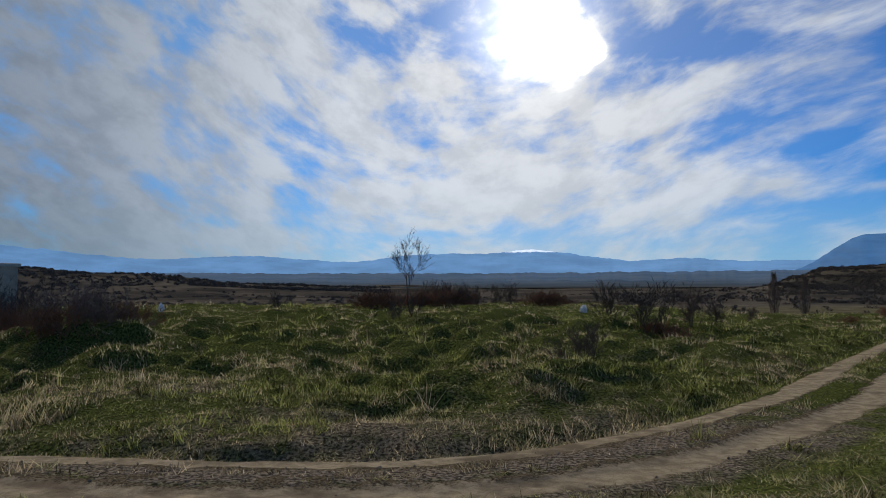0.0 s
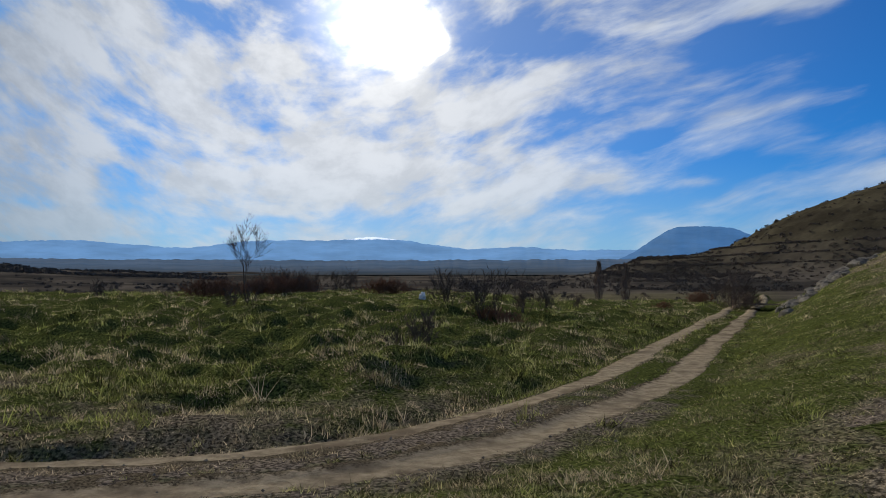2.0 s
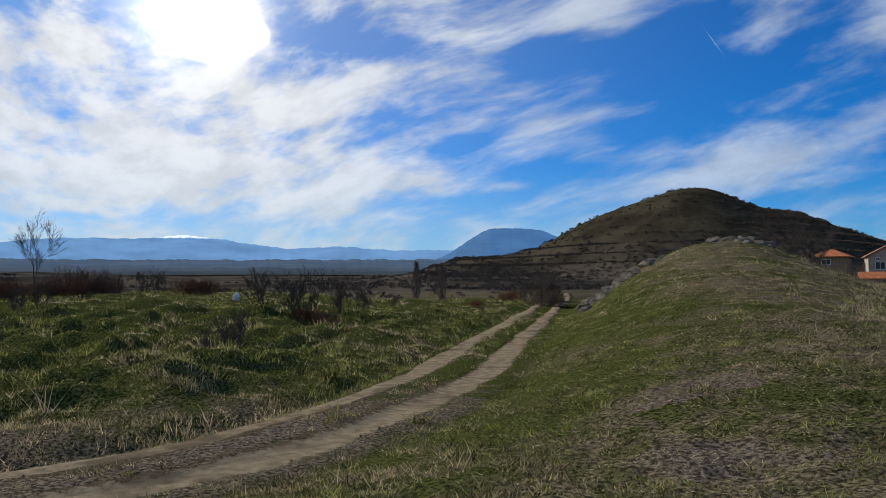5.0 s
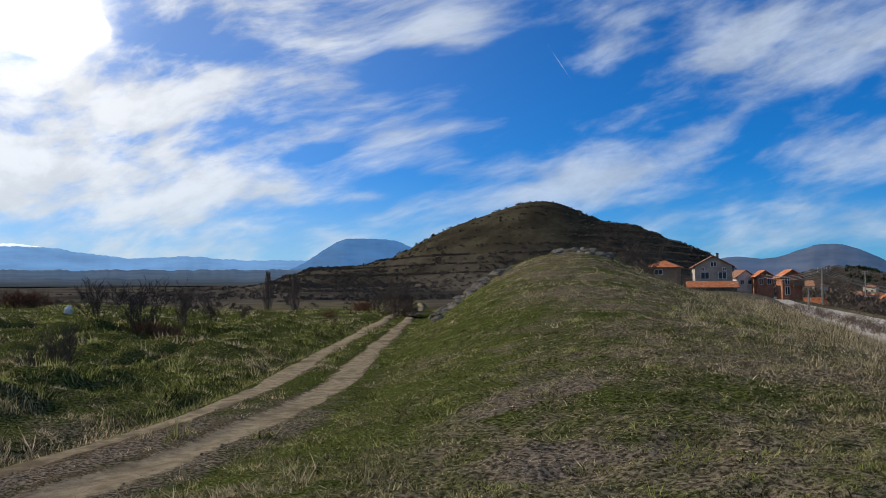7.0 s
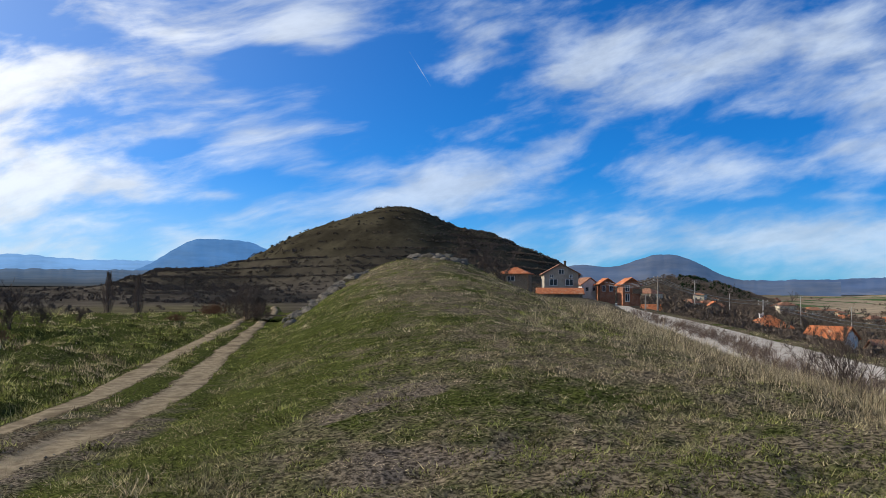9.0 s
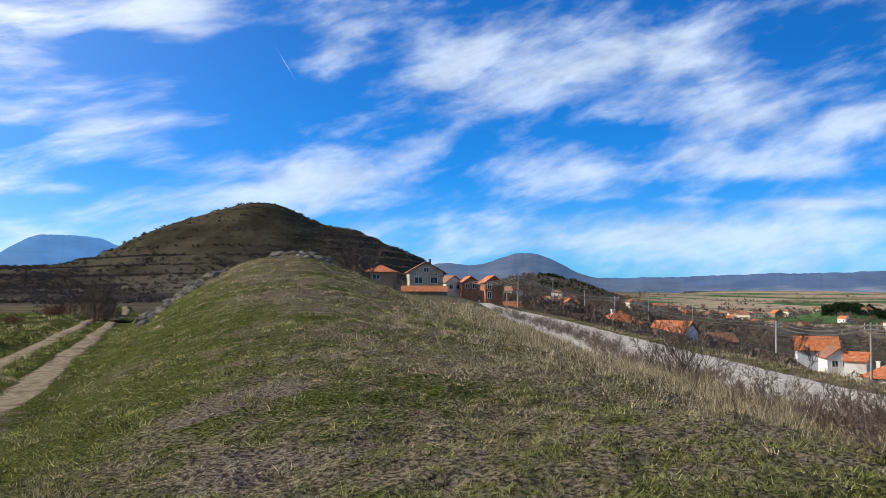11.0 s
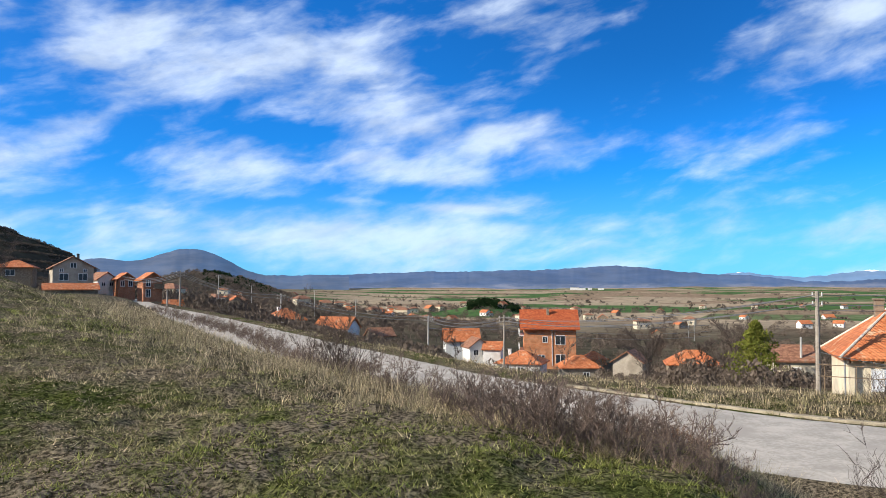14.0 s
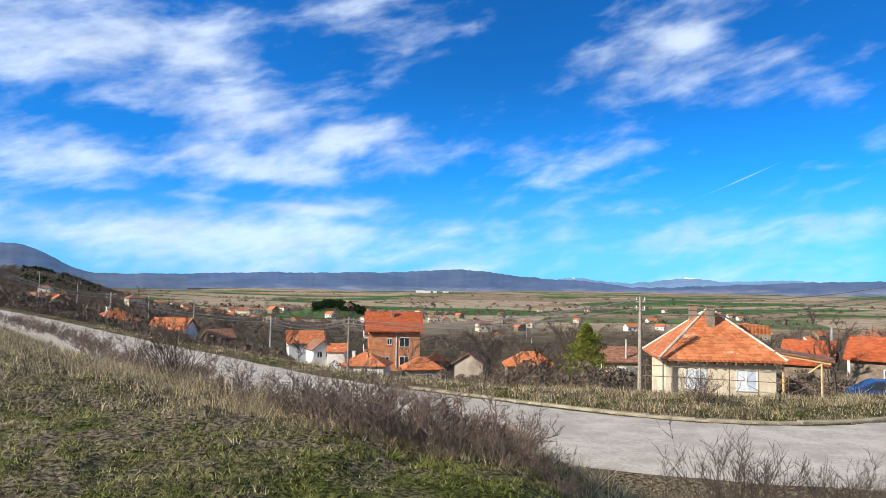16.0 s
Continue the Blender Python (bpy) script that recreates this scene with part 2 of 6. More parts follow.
def ground_material():
    m, t, b = material("meadow", 1.0)
    p = coords(t)
    x, y, z = t.split(p)
    flat = t.xyz(x, y, 0.0)
    far = t.vmath("LENGTH", flat)
    lush = attribute(t, "lush")
    bare = attribute(t, "bare")
    n1, n2, n3 = t.noise(flat, 0.22, 5, 0.6), t.noise(flat, 1.7, 5, 0.65), t.noise(flat, 14.0, 4, 0.7)
    green = t.mix(t.ramp(n3, 0.40, 0.62), (0.022, 0.027, 0.008), (0.125, 0.14, 0.038))
    dry = t.mix(t.ramp(n3, 0.40, 0.62), (0.045, 0.036, 0.023), (0.30, 0.24, 0.16))
    soil = t.mix(t.ramp(n3, 0.40, 0.62), (0.048, 0.038, 0.028), (0.28, 0.225, 0.17))
    mixed = t.math("ADD", t.math("MULTIPLY", n1, 0.55), t.math("MULTIPLY", n2, 0.45))
    wet = t.ramp(t.math("ADD", mixed, t.math("MULTIPLY", t.math("SUBTRACT", lush, 0.5), 0.34)), 0.42, 0.58)
    near = t.mix(wet, dry, green)
    near = t.mix(t.ramp(t.math("ADD", t.math("MULTIPLY", n2, 0.5), t.math("MULTIPLY", bare, 0.6)), 0.55, 0.75), near, soil)
    # the plain: strips of ploughed land, stubble and winter crops
    cell = t.t.nodes.new("ShaderNodeTexVoronoi")
    t.put(cell.inputs["Vector"], t.xyz(t.math("MULTIPLY", x, 0.0085), t.math("MULTIPLY", t.math("ADD", y, t.math("MULTIPLY", x, 0.25)), 0.0042), 0.0))
    cell.inputs["Scale"].default_value = 1.0
    hue = t.split(cell.outputs["Color"])
    crop = t.mix(t.ramp(hue[0], 0.42, 0.55), (0.27, 0.195, 0.13), (0.075, 0.135, 0.05))
    crop = t.mix(t.ramp(hue[1], 0.55, 0.75), crop, (0.37, 0.29, 0.195))
    wild = t.mix(t.ramp(t.noise(flat, 0.012, 6, 0.65), 0.42, 0.58), (0.045, 0.04, 0.034), (0.105, 0.088, 0.068))
    wild = t.mix(attribute(t, "pale"), wild, t.mix(t.ramp(n1, 0.35, 0.65), (0.085, 0.078, 0.042), (0.145, 0.122, 0.074)))
    wild = t.mix(attribute(t, "grassed"), wild, t.mix(t.ramp(t.noise(flat, 0.03, 6, 0.7), 0.35, 0.65), (0.040, 0.034, 0.023), (0.074, 0.063, 0.039)))
    tilled = attribute(t, "tilled")
    distant = t.mix(tilled, wild, crop)
    distant = t.mix(1.0, distant, t.ramp(t.noise(flat, 0.05, 6, 0.75), 0.25, 0.75, 0.6, 1.35), "MULTIPLY")
    t.put(b.inputs["Base Color"], t.mix(t.ramp(far, 90.0, 170.0), near, distant))
    relief(t, b, t.math("ADD", n3, n2), 1.0, 0.07)
    return m


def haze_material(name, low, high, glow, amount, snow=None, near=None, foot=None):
    """Far land seen through miles of air: haze painted as emission over dark slopes."""
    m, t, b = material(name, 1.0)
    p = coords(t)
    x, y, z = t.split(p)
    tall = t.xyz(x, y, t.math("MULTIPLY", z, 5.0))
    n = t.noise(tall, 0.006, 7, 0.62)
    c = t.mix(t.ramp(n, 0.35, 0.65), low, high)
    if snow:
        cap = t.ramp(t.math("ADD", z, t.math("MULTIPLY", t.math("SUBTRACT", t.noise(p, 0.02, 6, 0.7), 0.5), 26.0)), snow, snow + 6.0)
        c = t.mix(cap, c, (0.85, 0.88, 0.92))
        # the snow's brightness is put into the emission as well
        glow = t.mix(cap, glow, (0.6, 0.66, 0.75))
    # uneven emission stands in for light and shade on the folds
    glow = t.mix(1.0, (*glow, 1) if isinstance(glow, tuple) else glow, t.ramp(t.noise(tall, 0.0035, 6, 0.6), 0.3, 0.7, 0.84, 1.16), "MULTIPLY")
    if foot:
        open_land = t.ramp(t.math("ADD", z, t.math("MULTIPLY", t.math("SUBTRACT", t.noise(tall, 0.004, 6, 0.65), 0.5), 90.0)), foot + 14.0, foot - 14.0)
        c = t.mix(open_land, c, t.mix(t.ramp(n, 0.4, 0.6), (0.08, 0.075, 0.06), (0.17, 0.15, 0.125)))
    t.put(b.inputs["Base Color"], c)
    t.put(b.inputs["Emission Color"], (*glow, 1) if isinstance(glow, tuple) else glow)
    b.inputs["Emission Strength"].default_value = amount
    # the painted haze fades in with distance from the origin
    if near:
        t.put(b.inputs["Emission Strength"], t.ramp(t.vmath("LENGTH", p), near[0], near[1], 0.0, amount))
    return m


MEADOW = ground_material()
ASPHALT = speckled("worn_asphalt", (0.38, 0.34, 0.285), (0.56, 0.50, 0.42), 1.3, 0.95, 0.35, (0.40, 0.355, 0.30))


def track_material():
    """Pale sand pressed smooth in the ruts, dark crumbled soil on the crown and the edges."""
    m, t, b = material("packed_earth", 1.0)
    p = coords(t)
    n1, n2, n3 = t.noise(p, 0.9, 5, 0.6), t.noise(p, 5.0, 5, 0.65), t.noise(p, 28.0, 4, 0.7)
    sand = t.mix(t.ramp(n2, 0.3, 0.7), (0.23, 0.18, 0.115), (0.40, 0.32, 0.21))
    sand = t.mix(t.ramp(n1, 0.48, 0.66), sand, (0.17, 0.13, 0.085))
    soil = t.mix(t.ramp(n3, 0.35, 0.65), (0.045, 0.034, 0.021), (0.19, 0.15, 0.095))
    worn = t.math("ADD", attribute(t, "rut"), t.math("MULTIPLY", t.math("SUBTRACT", t.math("ADD", t.math("MULTIPLY", n2, 0.6), t.math("MULTIPLY", n3, 0.4)), 0.5), 2.4))
    t.put(b.inputs["Base Color"], t.mix(t.ramp(worn, 0.25, 0.75), soil, sand))
    relief(t, b, t.math("ADD", n3, t.math("MULTIPLY", n2, 1.4)), 0.8, 0.05)
    return m


TRACK = track_material()
KERB = speckled("kerb_concrete", (0.26, 0.22, 0.15), (0.42, 0.36, 0.26), 4.0, 0.95, 0.4)

# ---- the lie of the land ----
lattice = np.random.RandomState(5).rand(64, 64)


def vnoise(x, y, scale, seed=0):
    """Smooth value noise, 0 to 1."""
    x, y = np.asarray(x) / scale + 13.7 * seed, np.asarray(y) / scale + 7.3 * seed
    i, j = np.floor(x).astype(int), np.floor(y).astype(int)
    u, v = x - i, y - j
    u, v = u * u * (3 - 2 * u), v * v * (3 - 2 * v)
    q = lambda a, b: lattice[a % 64, b % 64]
    return (q(i, j) * (1 - u) + q(i + 1, j) * u) * (1 - v) + (q(i, j + 1) * (1 - u) + q(i + 1, j + 1) * u) * v


def step(a, b, x):
    t = np.clip((np.asarray(x) - a) / (b - a), 0, 1)
    return t * t * (3 - 2 * t)


def spline(points, n=14):
    """A smooth line through plan points (Catmull-Rom)."""
    p = np.array([points[0]] + list(points) + [points[-1]], float)
    t = np.linspace(0, 1, n, endpoint=False)[:, None]
    rows = [0.5 * (2 * p[i] + (p[i + 1] - p[i - 1]) * t + (2 * p[i - 1] - 5 * p[i] + 4 * p[i + 1] - p[i + 2]) * t ** 2
                   + (3 * p[i] - p[i - 1] - 3 * p[i + 1] + p[i + 2]) * t ** 3) for i in range(1, len(p) - 2)]
    return np.vstack(rows + [p[-2:-1]])


TRACK_LINE = spline([(-60, -8), (-30, 5), (-14, 9.6), (-6.5, 10.4), (-3, 10.0), (0.6, 10.3), (4.2, 12.6), (8, 16.7), (13.5, 24.3), (20, 33), (31, 48), (42, 63), (62, 92), (100, 150)])
ROAD_LINE = spline([(170, 104), (124, 73), (80, 40.5), (40, 13), (29.5, 5.6), (23, -0.8), (19.4, -5.2), (18.0, -9.2), (18.3, -13.2), (20.4, -19), (26, -34), (40, -70)])


def beside(line, x, y):
    """Distance from a plan line, and on which side (positive: to its right)."""
    x, y = np.atleast_1d(x), np.atleast_1d(y)
    dist, side = np.empty(len(x)), np.empty(len(x))
    tan = np.gradient(line, axis=0)
    tan /= np.linalg.norm(tan, axis=1)[:, None]
    for k in range(0, len(x), 20000):
        ax, ay = x[k:k + 20000, None] - line[:, 0], y[k:k + 20000, None] - line[:, 1]
        near = np.argmin(ax ** 2 + ay ** 2, axis=1)
        r = np.arange(len(near))
        fx, fy = ax[r, near], ay[r, near]
        c = fx * tan[near, 1] - fy * tan[near, 0]
        al = fx * tan[near, 0] + fy * tan[near, 1]
        inner = (near > 0) & (near < len(line) - 1)
        dist[k:k + 20000] = np.where(inner, np.abs(c), np.hypot(c, al))
        side[k:k + 20000] = np.sign(c)
    return dist, side


def rise(az, d):
    """Height of the wide land round the knoll, by direction and distance."""
    ld = np.log(np.maximum(d, 20))
    west = np.interp(ld, np.log([60, 90, 160, 400, 900, 3500]), [-1.6, -2.0, -1.7, -0.6, 0.1, 0.4])
    east = np.interp(ld, np.log([24, 35, 60, 100, 150, 300, 600, 1200, 2500, 4200]), [-7.6, -7.3, -7.0, -6.3, -5.6, -4.0, -2.4, -1.15, -0.4, -0.1])
    fall = np.interp(az, [48, 54, 60, 66, 74, 82, 95], [-0.08, 0.0, 0.16, 0.42, 0.72, 0.9, 1.0])
    flat = np.interp(ld, np.log([300, 2500]), [0.0, 1.0])
    east = east - np.interp(ld, np.log([30, 48, 100, 136, 172]), [0.0, 0.7, 0.75, 0.95, 0.0]) * step(79, 83, az) * (1 - step(94, 99, az))
    east = east * (fall * (1 - flat) + flat)
    w = step(46, 58, az) * (1 - step(150, 178, az))
    return EYE + d * np.tan(np.radians(west * (1 - w) + east * w))


def swell(x, y, az, d, height, wide, deep):
    """A smooth hill: wide across the line of sight, deep along it."""
    a = radians(az)
    cx, cy = d * math.sin(a), d * math.cos(a)
    s = (x - cx) * math.cos(a) - (y - cy) * math.sin(a)
    f = (x - cx) * math.sin(a) + (y - cy) * math.cos(a)
    return height * np.exp(-(np.abs(s / wide) ** 2.0) - (f / deep) ** 2)


def rut_depth(x, y, off):
    """How far a place lies inside one of the two wheel ruts, 0 to 1, by its offset from the track's line."""
    wob = 0.3 * (vnoise(x, y, 5.0, 8) - 0.5)
    half = 0.37 + 0.22 * (vnoise(x, y, 1.6, 9) - 0.5)
    return np.clip(np.exp(-np.abs((off + 1.05 - wob) / half) ** 4) + np.exp(-np.abs((off - 0.62 - wob) / half) ** 4), 0, 1)


def cone_height(x, y):
    """The dark cone behind the spine, with its shoulders."""
    return sum(swell(x, y, c, 640, high, wd, 120) for c, high, wd in ((27, 17.3, 45), (31, 6.1, 45), (35, 25.9, 45), (38.5, 29.3, 42), (42.6, 49.0, 42), (46.2, 37.2, 38), (50.3, 35.8, 32), (54.5, 29.6, 34)))


def terrace(x, y, cone):
    """Where in its terrace a point of the cone lies: 0 at the lip, 1 at the next lip."""
    return (cone * 0.16 + 0.35 * vnoise(x, y, 60, 6)) % 1.0


def land(x, y):
    x, y = np.atleast_1d(np.asarray(x, float)), np.atleast_1d(np.asarray(y, float))
    d, az = np.hypot(x, y), np.degrees(np.arctan2(x, y))
    u, v = x * 0.719 + y * 0.695, x * 0.695 - y * 0.719
    tr, ts = beside(TRACK_LINE, x, y)
    rd, rs = beside(ROAD_LINE, x, y)
    wide = rise(az, d)
    rough = (vnoise(x, y, 0.9) - 0.5) * 0.09 + (vnoise(x, y, 3.1, 1) - 0.5) * 0.2 + (vnoise(x, y, 0.4, 4) - 0.5) * 0.07 + (vnoise(x, y, 0.19, 24) - 0.5) * 0.06 * (1 - step(14, 24, d))
    # the grassy spine from the feet to the rocky knob
    crest = 5.0 * (np.clip(u, 0, 66) / 66) ** 1.35 - 0.10 * np.clip(u - 70, 0, 40)
    crest = crest * np.exp(-((v + 0.3) / np.where(v > 0, 8.2, 9.6)) ** 2)
    zt, zr = -0.6, np.interp(u, [0, 60, 140, 180], [-1.9, -1.85, -1.4, -1.0])
    gl = 1 - (1 - np.clip((tr - 1.7) / 7.0, 0, 1)) ** 2.0
    gr = 1 - (1 - np.clip((rd - 3.2) / 9.0, 0, 1)) ** np.interp(u, [-5, 4, 15, 40], [1.15, 1.25, 1.7, 2.2])
    a, b = zt + (crest - zt) * gl, zr + (crest - zr) * gr
    spine = np.where(a < b, a, b) - 0.25 * np.exp(-np.abs(a - b) / 0.5)+0.25 * np.exp(-d / 4)
    spine = spine + rough * np.minimum(gl, gr)
    spine = spine - 0.75 * step(97, 108, az) * step(3.5, 7.5, d) * (1 - step(150, 178, az)) * (1 - np.exp(-np.maximum(rd - 3.4, 0) / 0.8))
    # the rough field beyond the track
    lift = np.interp(az, [-40, 12, 20, 34], [0.95, 1.1, 0.25, 0.2])
    hummock = np.clip(vnoise(x, y, 2.8, 2) - 0.42, 0, 1) * 1.05 + (vnoise(x, y, 1.0, 3) - 0.5) * 0.55 + (vnoise(x, y, 0.5, 13) - 0.5) * 0.30
    field = -0.55 + 0.22 * step(1.7, 2.5, tr + 0.7 * (vnoise(x, y, 0.9, 77) - 0.5)) + lift * step(14, 62, d) + hummock * step(1.8, 6, tr) * (1 - 0.6 * step(30, 60, d)) - 0.28
    field = field - (hummock * step(1.8, 6, tr) - 0.2) * np.exp(-((x + 6) / 3.6) ** 4 - ((y - 17) / 2.6) ** 4) + swell(x, y, -25, 29.5, 0.75, 3.6, 1.3)
    field = field * (1 - step(66, 95, d)) + wide * step(66, 95, d)
    # beyond the road: a verge, then the slope down to the houses
    verge = zr - 0.05 + 0.12 * step(3.6, 5.0, rd) + rough * step(4, 6, rd)
    brink = np.interp(az, [98, 106], [4.1, 5.4])
    drop = step(brink, brink + np.interp(az, [98, 106], [4.9, 6.1]), rd)
    slope = verge * (1 - drop) + wide * drop
    z = np.where(ts < 0, field, np.where(rs < 0, slope, spine))
    fade = step(72, 120, d) * (ts >= 0) * (rs >= 0)
    z = z * (1 - fade) + wide * fade
    z = np.where((tr < 1.9) & (d < 120), zt + (z - zt) * step(1.2, 1.9, tr), z)
    z = np.where((rd < 4.2) & (d < 200), (zr - 0.03) + (z - zr + 0.03) * step(3.2, 4.2, rd), z)
    z = z - 0.10 * rut_depth(x, y, tr * ts) * (tr < 2.2) * (1 - step(35, 60, d))
    # hills near by: the dark cone behind the spine with its shoulders, and the wooded slope across the valley
    cone = cone_height(x, y)
    z = z + swell(x, y, 63.8, 800, 33, 85, 140)
    ledge = 2.6 * (np.abs(terrace(x, y, cone) - 0.5) * 2 - 0.5) * step(3, 10, cone) * (1 - step(26, 44, cone))
    z = z + cone + ledge
    z = z + swell(x, y, -36, 900, 25, 300, 260) + swell(x, y, -21, 700, 6, 90, 120) + swell(x, y, 84.5, 640, 8, 26, 40) + swell(x, y, 72, 420, 5, 60, 80)
    z = z + step(130, 500, d) * (vnoise(x, y, 90, 7) - 0.5) * 6.0 + step(600, 1500, d) * (vnoise(x, y, 420, 8) - 0.5) * 12.0
    return z


def land_z(x, y):
    return float(land(x, y)[0])


def mesh_object(name, verts, faces, mat, smooth=True):
    me = bpy.data.meshes.new(name)
    me.from_pydata(verts.tolist() if isinstance(verts, np.ndarray) else verts, [], faces.tolist() if isinstance(faces, np.ndarray) else faces)
    me.materials.append(mat)
    if smooth:
        me.polygons.foreach_set("use_smooth", [True] * len(me.polygons))
    return new(name, me)


def sheet_faces(rows, cols, wrap=False):
    i, j = np.meshgrid(np.arange(rows - 1), np.arange(cols if wrap else cols - 1), indexing="ij")
    k = (j + 1) % cols
    return np.stack([i * cols + j, i * cols + k, (i + 1) * cols + k, (i + 1) * cols + j], -1).reshape(-1, 4)


def build_ground():
    angles = np.radians(np.concatenate([np.arange(-48, 138, 0.34), np.arange(138, 312, 6.0)]))
    rings = np.concatenate([[0.3], 1.0 * 1.0125 ** np.arange(0, 677)])
    r, a = np.meshgrid(rings, angles, indexing="ij")
    x, y = (r * np.sin(a)).ravel(), (r * np.cos(a)).ravel()
    v = np.stack([x, y, land(x, y)], 1)
    v = np.vstack([v, [[0, 0, land_z(0, 0)]]])
    n = len(angles)
    faces = sheet_faces(len(rings), n, True).tolist() + [(len(v) - 1, (j + 1) % n, j) for j in range(n)]
    ob = mesh_object("ground", v, [f[::-1] for f in faces], MEADOW)
    d, az = np.hypot(v[:, 0], v[:, 1]), np.degrees(np.arctan2(v[:, 0], v[:, 1]))
    tr, ts = beside(TRACK_LINE, v[:, 0], v[:, 1])
    rd, rs = beside(ROAD_LINE, v[:, 0], v[:, 1])
    lush = np.where(ts < 0, 0.35 + 0.6 * step(11, 19, d), 0.45)
    lush = np.where(ts > 0, 0.45 + 0.4 * (1 - step(2.5, 8.5, tr)), lush)
    lush = np.where((ts > 0) & (rs > 0), lush * (0.35 + 0.65 * step(5, 13, rd)), lush)
    lush = np.where(rs < 0, 0.46 - 0.36 * step(5, 9, rd), lush)
    bare = np.where((ts > 0) & (rs > 0), 1.0 * np.exp(-((az - 45) / 13) ** 2 - ((d - 10) / 5) ** 2) * step(0.3, 0.6, vnoise(v[:, 0], v[:, 1], 1.3, 61)), 0.0)
    bare = np.maximum(bare, 0.75 * np.exp(-((v[:, 0] + 6) / 3.0) ** 2 - ((v[:, 1] - 17) / 2.2) ** 2))
    bare = np.maximum(bare, 0.75 * (1 - step(1.3, 2.6, tr)) * (1 - 0.8 * step(13, 24, d)))
    bare = np.maximum(bare, np.where(ts < 0, 0.5 * (vnoise(v[:, 0], v[:, 1], 4.0, 9) > 0.62), 0))
    tilled = step(62, 78, az) * step(330, 560, d)
    pale = step(15, 20, az) * (1 - step(33, 37, az)) * step(75, 95, d) * (1 - step(240, 330, d)) + step(60, 68, az) * (1 - step(330, 560, d)) * 0.45
    cone = cone_height(v[:, 0], v[:, 1])
    grassed = step(4, 16, cone) * (0.55 + 0.45 * step(22, 34, cone + 10 * (vnoise(v[:, 0], v[:, 1], 25, 66) - 0.5)))
    for key, val in (("grassed", grassed), ("lush", lush), ("bare", bare), ("tilled", tilled), ("pale", pale)):
        ob.data.attributes.new(key, "FLOAT", "POINT").data.foreach_set("value", val.astype(np.float32))
    return tagged(ob, "rough winter pasture falling to a wide tilled plain", "ground", kind="structure")


build_ground()


def ribbon(name, line, left, right, mat, lift, ragged=0.0, cols=7, seed=0):
    """A strip that follows a plan line between two offsets and lies on the land."""
    seg = np.concatenate([[0], np.cumsum(np.linalg.norm(np.diff(line, axis=0), axis=1))])
    s = np.arange(0, seg[-1], 0.35)
    p = np.stack([np.interp(s, seg, line[:, 0]), np.interp(s, seg, line[:, 1])], 1)
    keep = np.hypot(p[:, 0], p[:, 1]) < 190
    p, s = p[keep], s[keep]
    tan = np.gradient(p, axis=0)
    tan /= np.linalg.norm(tan, axis=1)[:, None]
    nor = np.stack([tan[:, 1], -tan[:, 0]], 1)
    lo = left + ragged * (vnoise(s, s * 0, 0.7, seed) - 0.5) + 0.8 * ragged * (vnoise(s, s * 0, 3.0, seed + 1) - 0.5)
    hi = right + ragged * (vnoise(s, s * 0, 0.8, seed + 2) - 0.5) + ragged * (vnoise(s, s * 0, 3.0, seed + 3) - 0.5)
    f = np.linspace(0, 1, cols)
    off = lo[:, None] * (1 - f) + hi[:, None] * f
    x, y = p[:, 0:1] + nor[:, 0:1] * off, p[:, 1:2] + nor[:, 1:2] * off
    z = land(x.ravel(), y.ravel()).reshape(x.shape) + lift * np.minimum(1, np.minimum(f, 1 - f)[None] * 6 + 0.15)
    v = np.stack([x.ravel(), y.ravel(), z.ravel()], 1)
    return mesh_object(name, v, sheet_faces(len(p), cols)[:, ::-1], mat)


tagged(ribbon("road", ROAD_LINE, -3.3, 3.5, ASPHALT, 0.06, 0.2, 9, 3), "cracked pale grey village road without markings", "road", kind="structure")


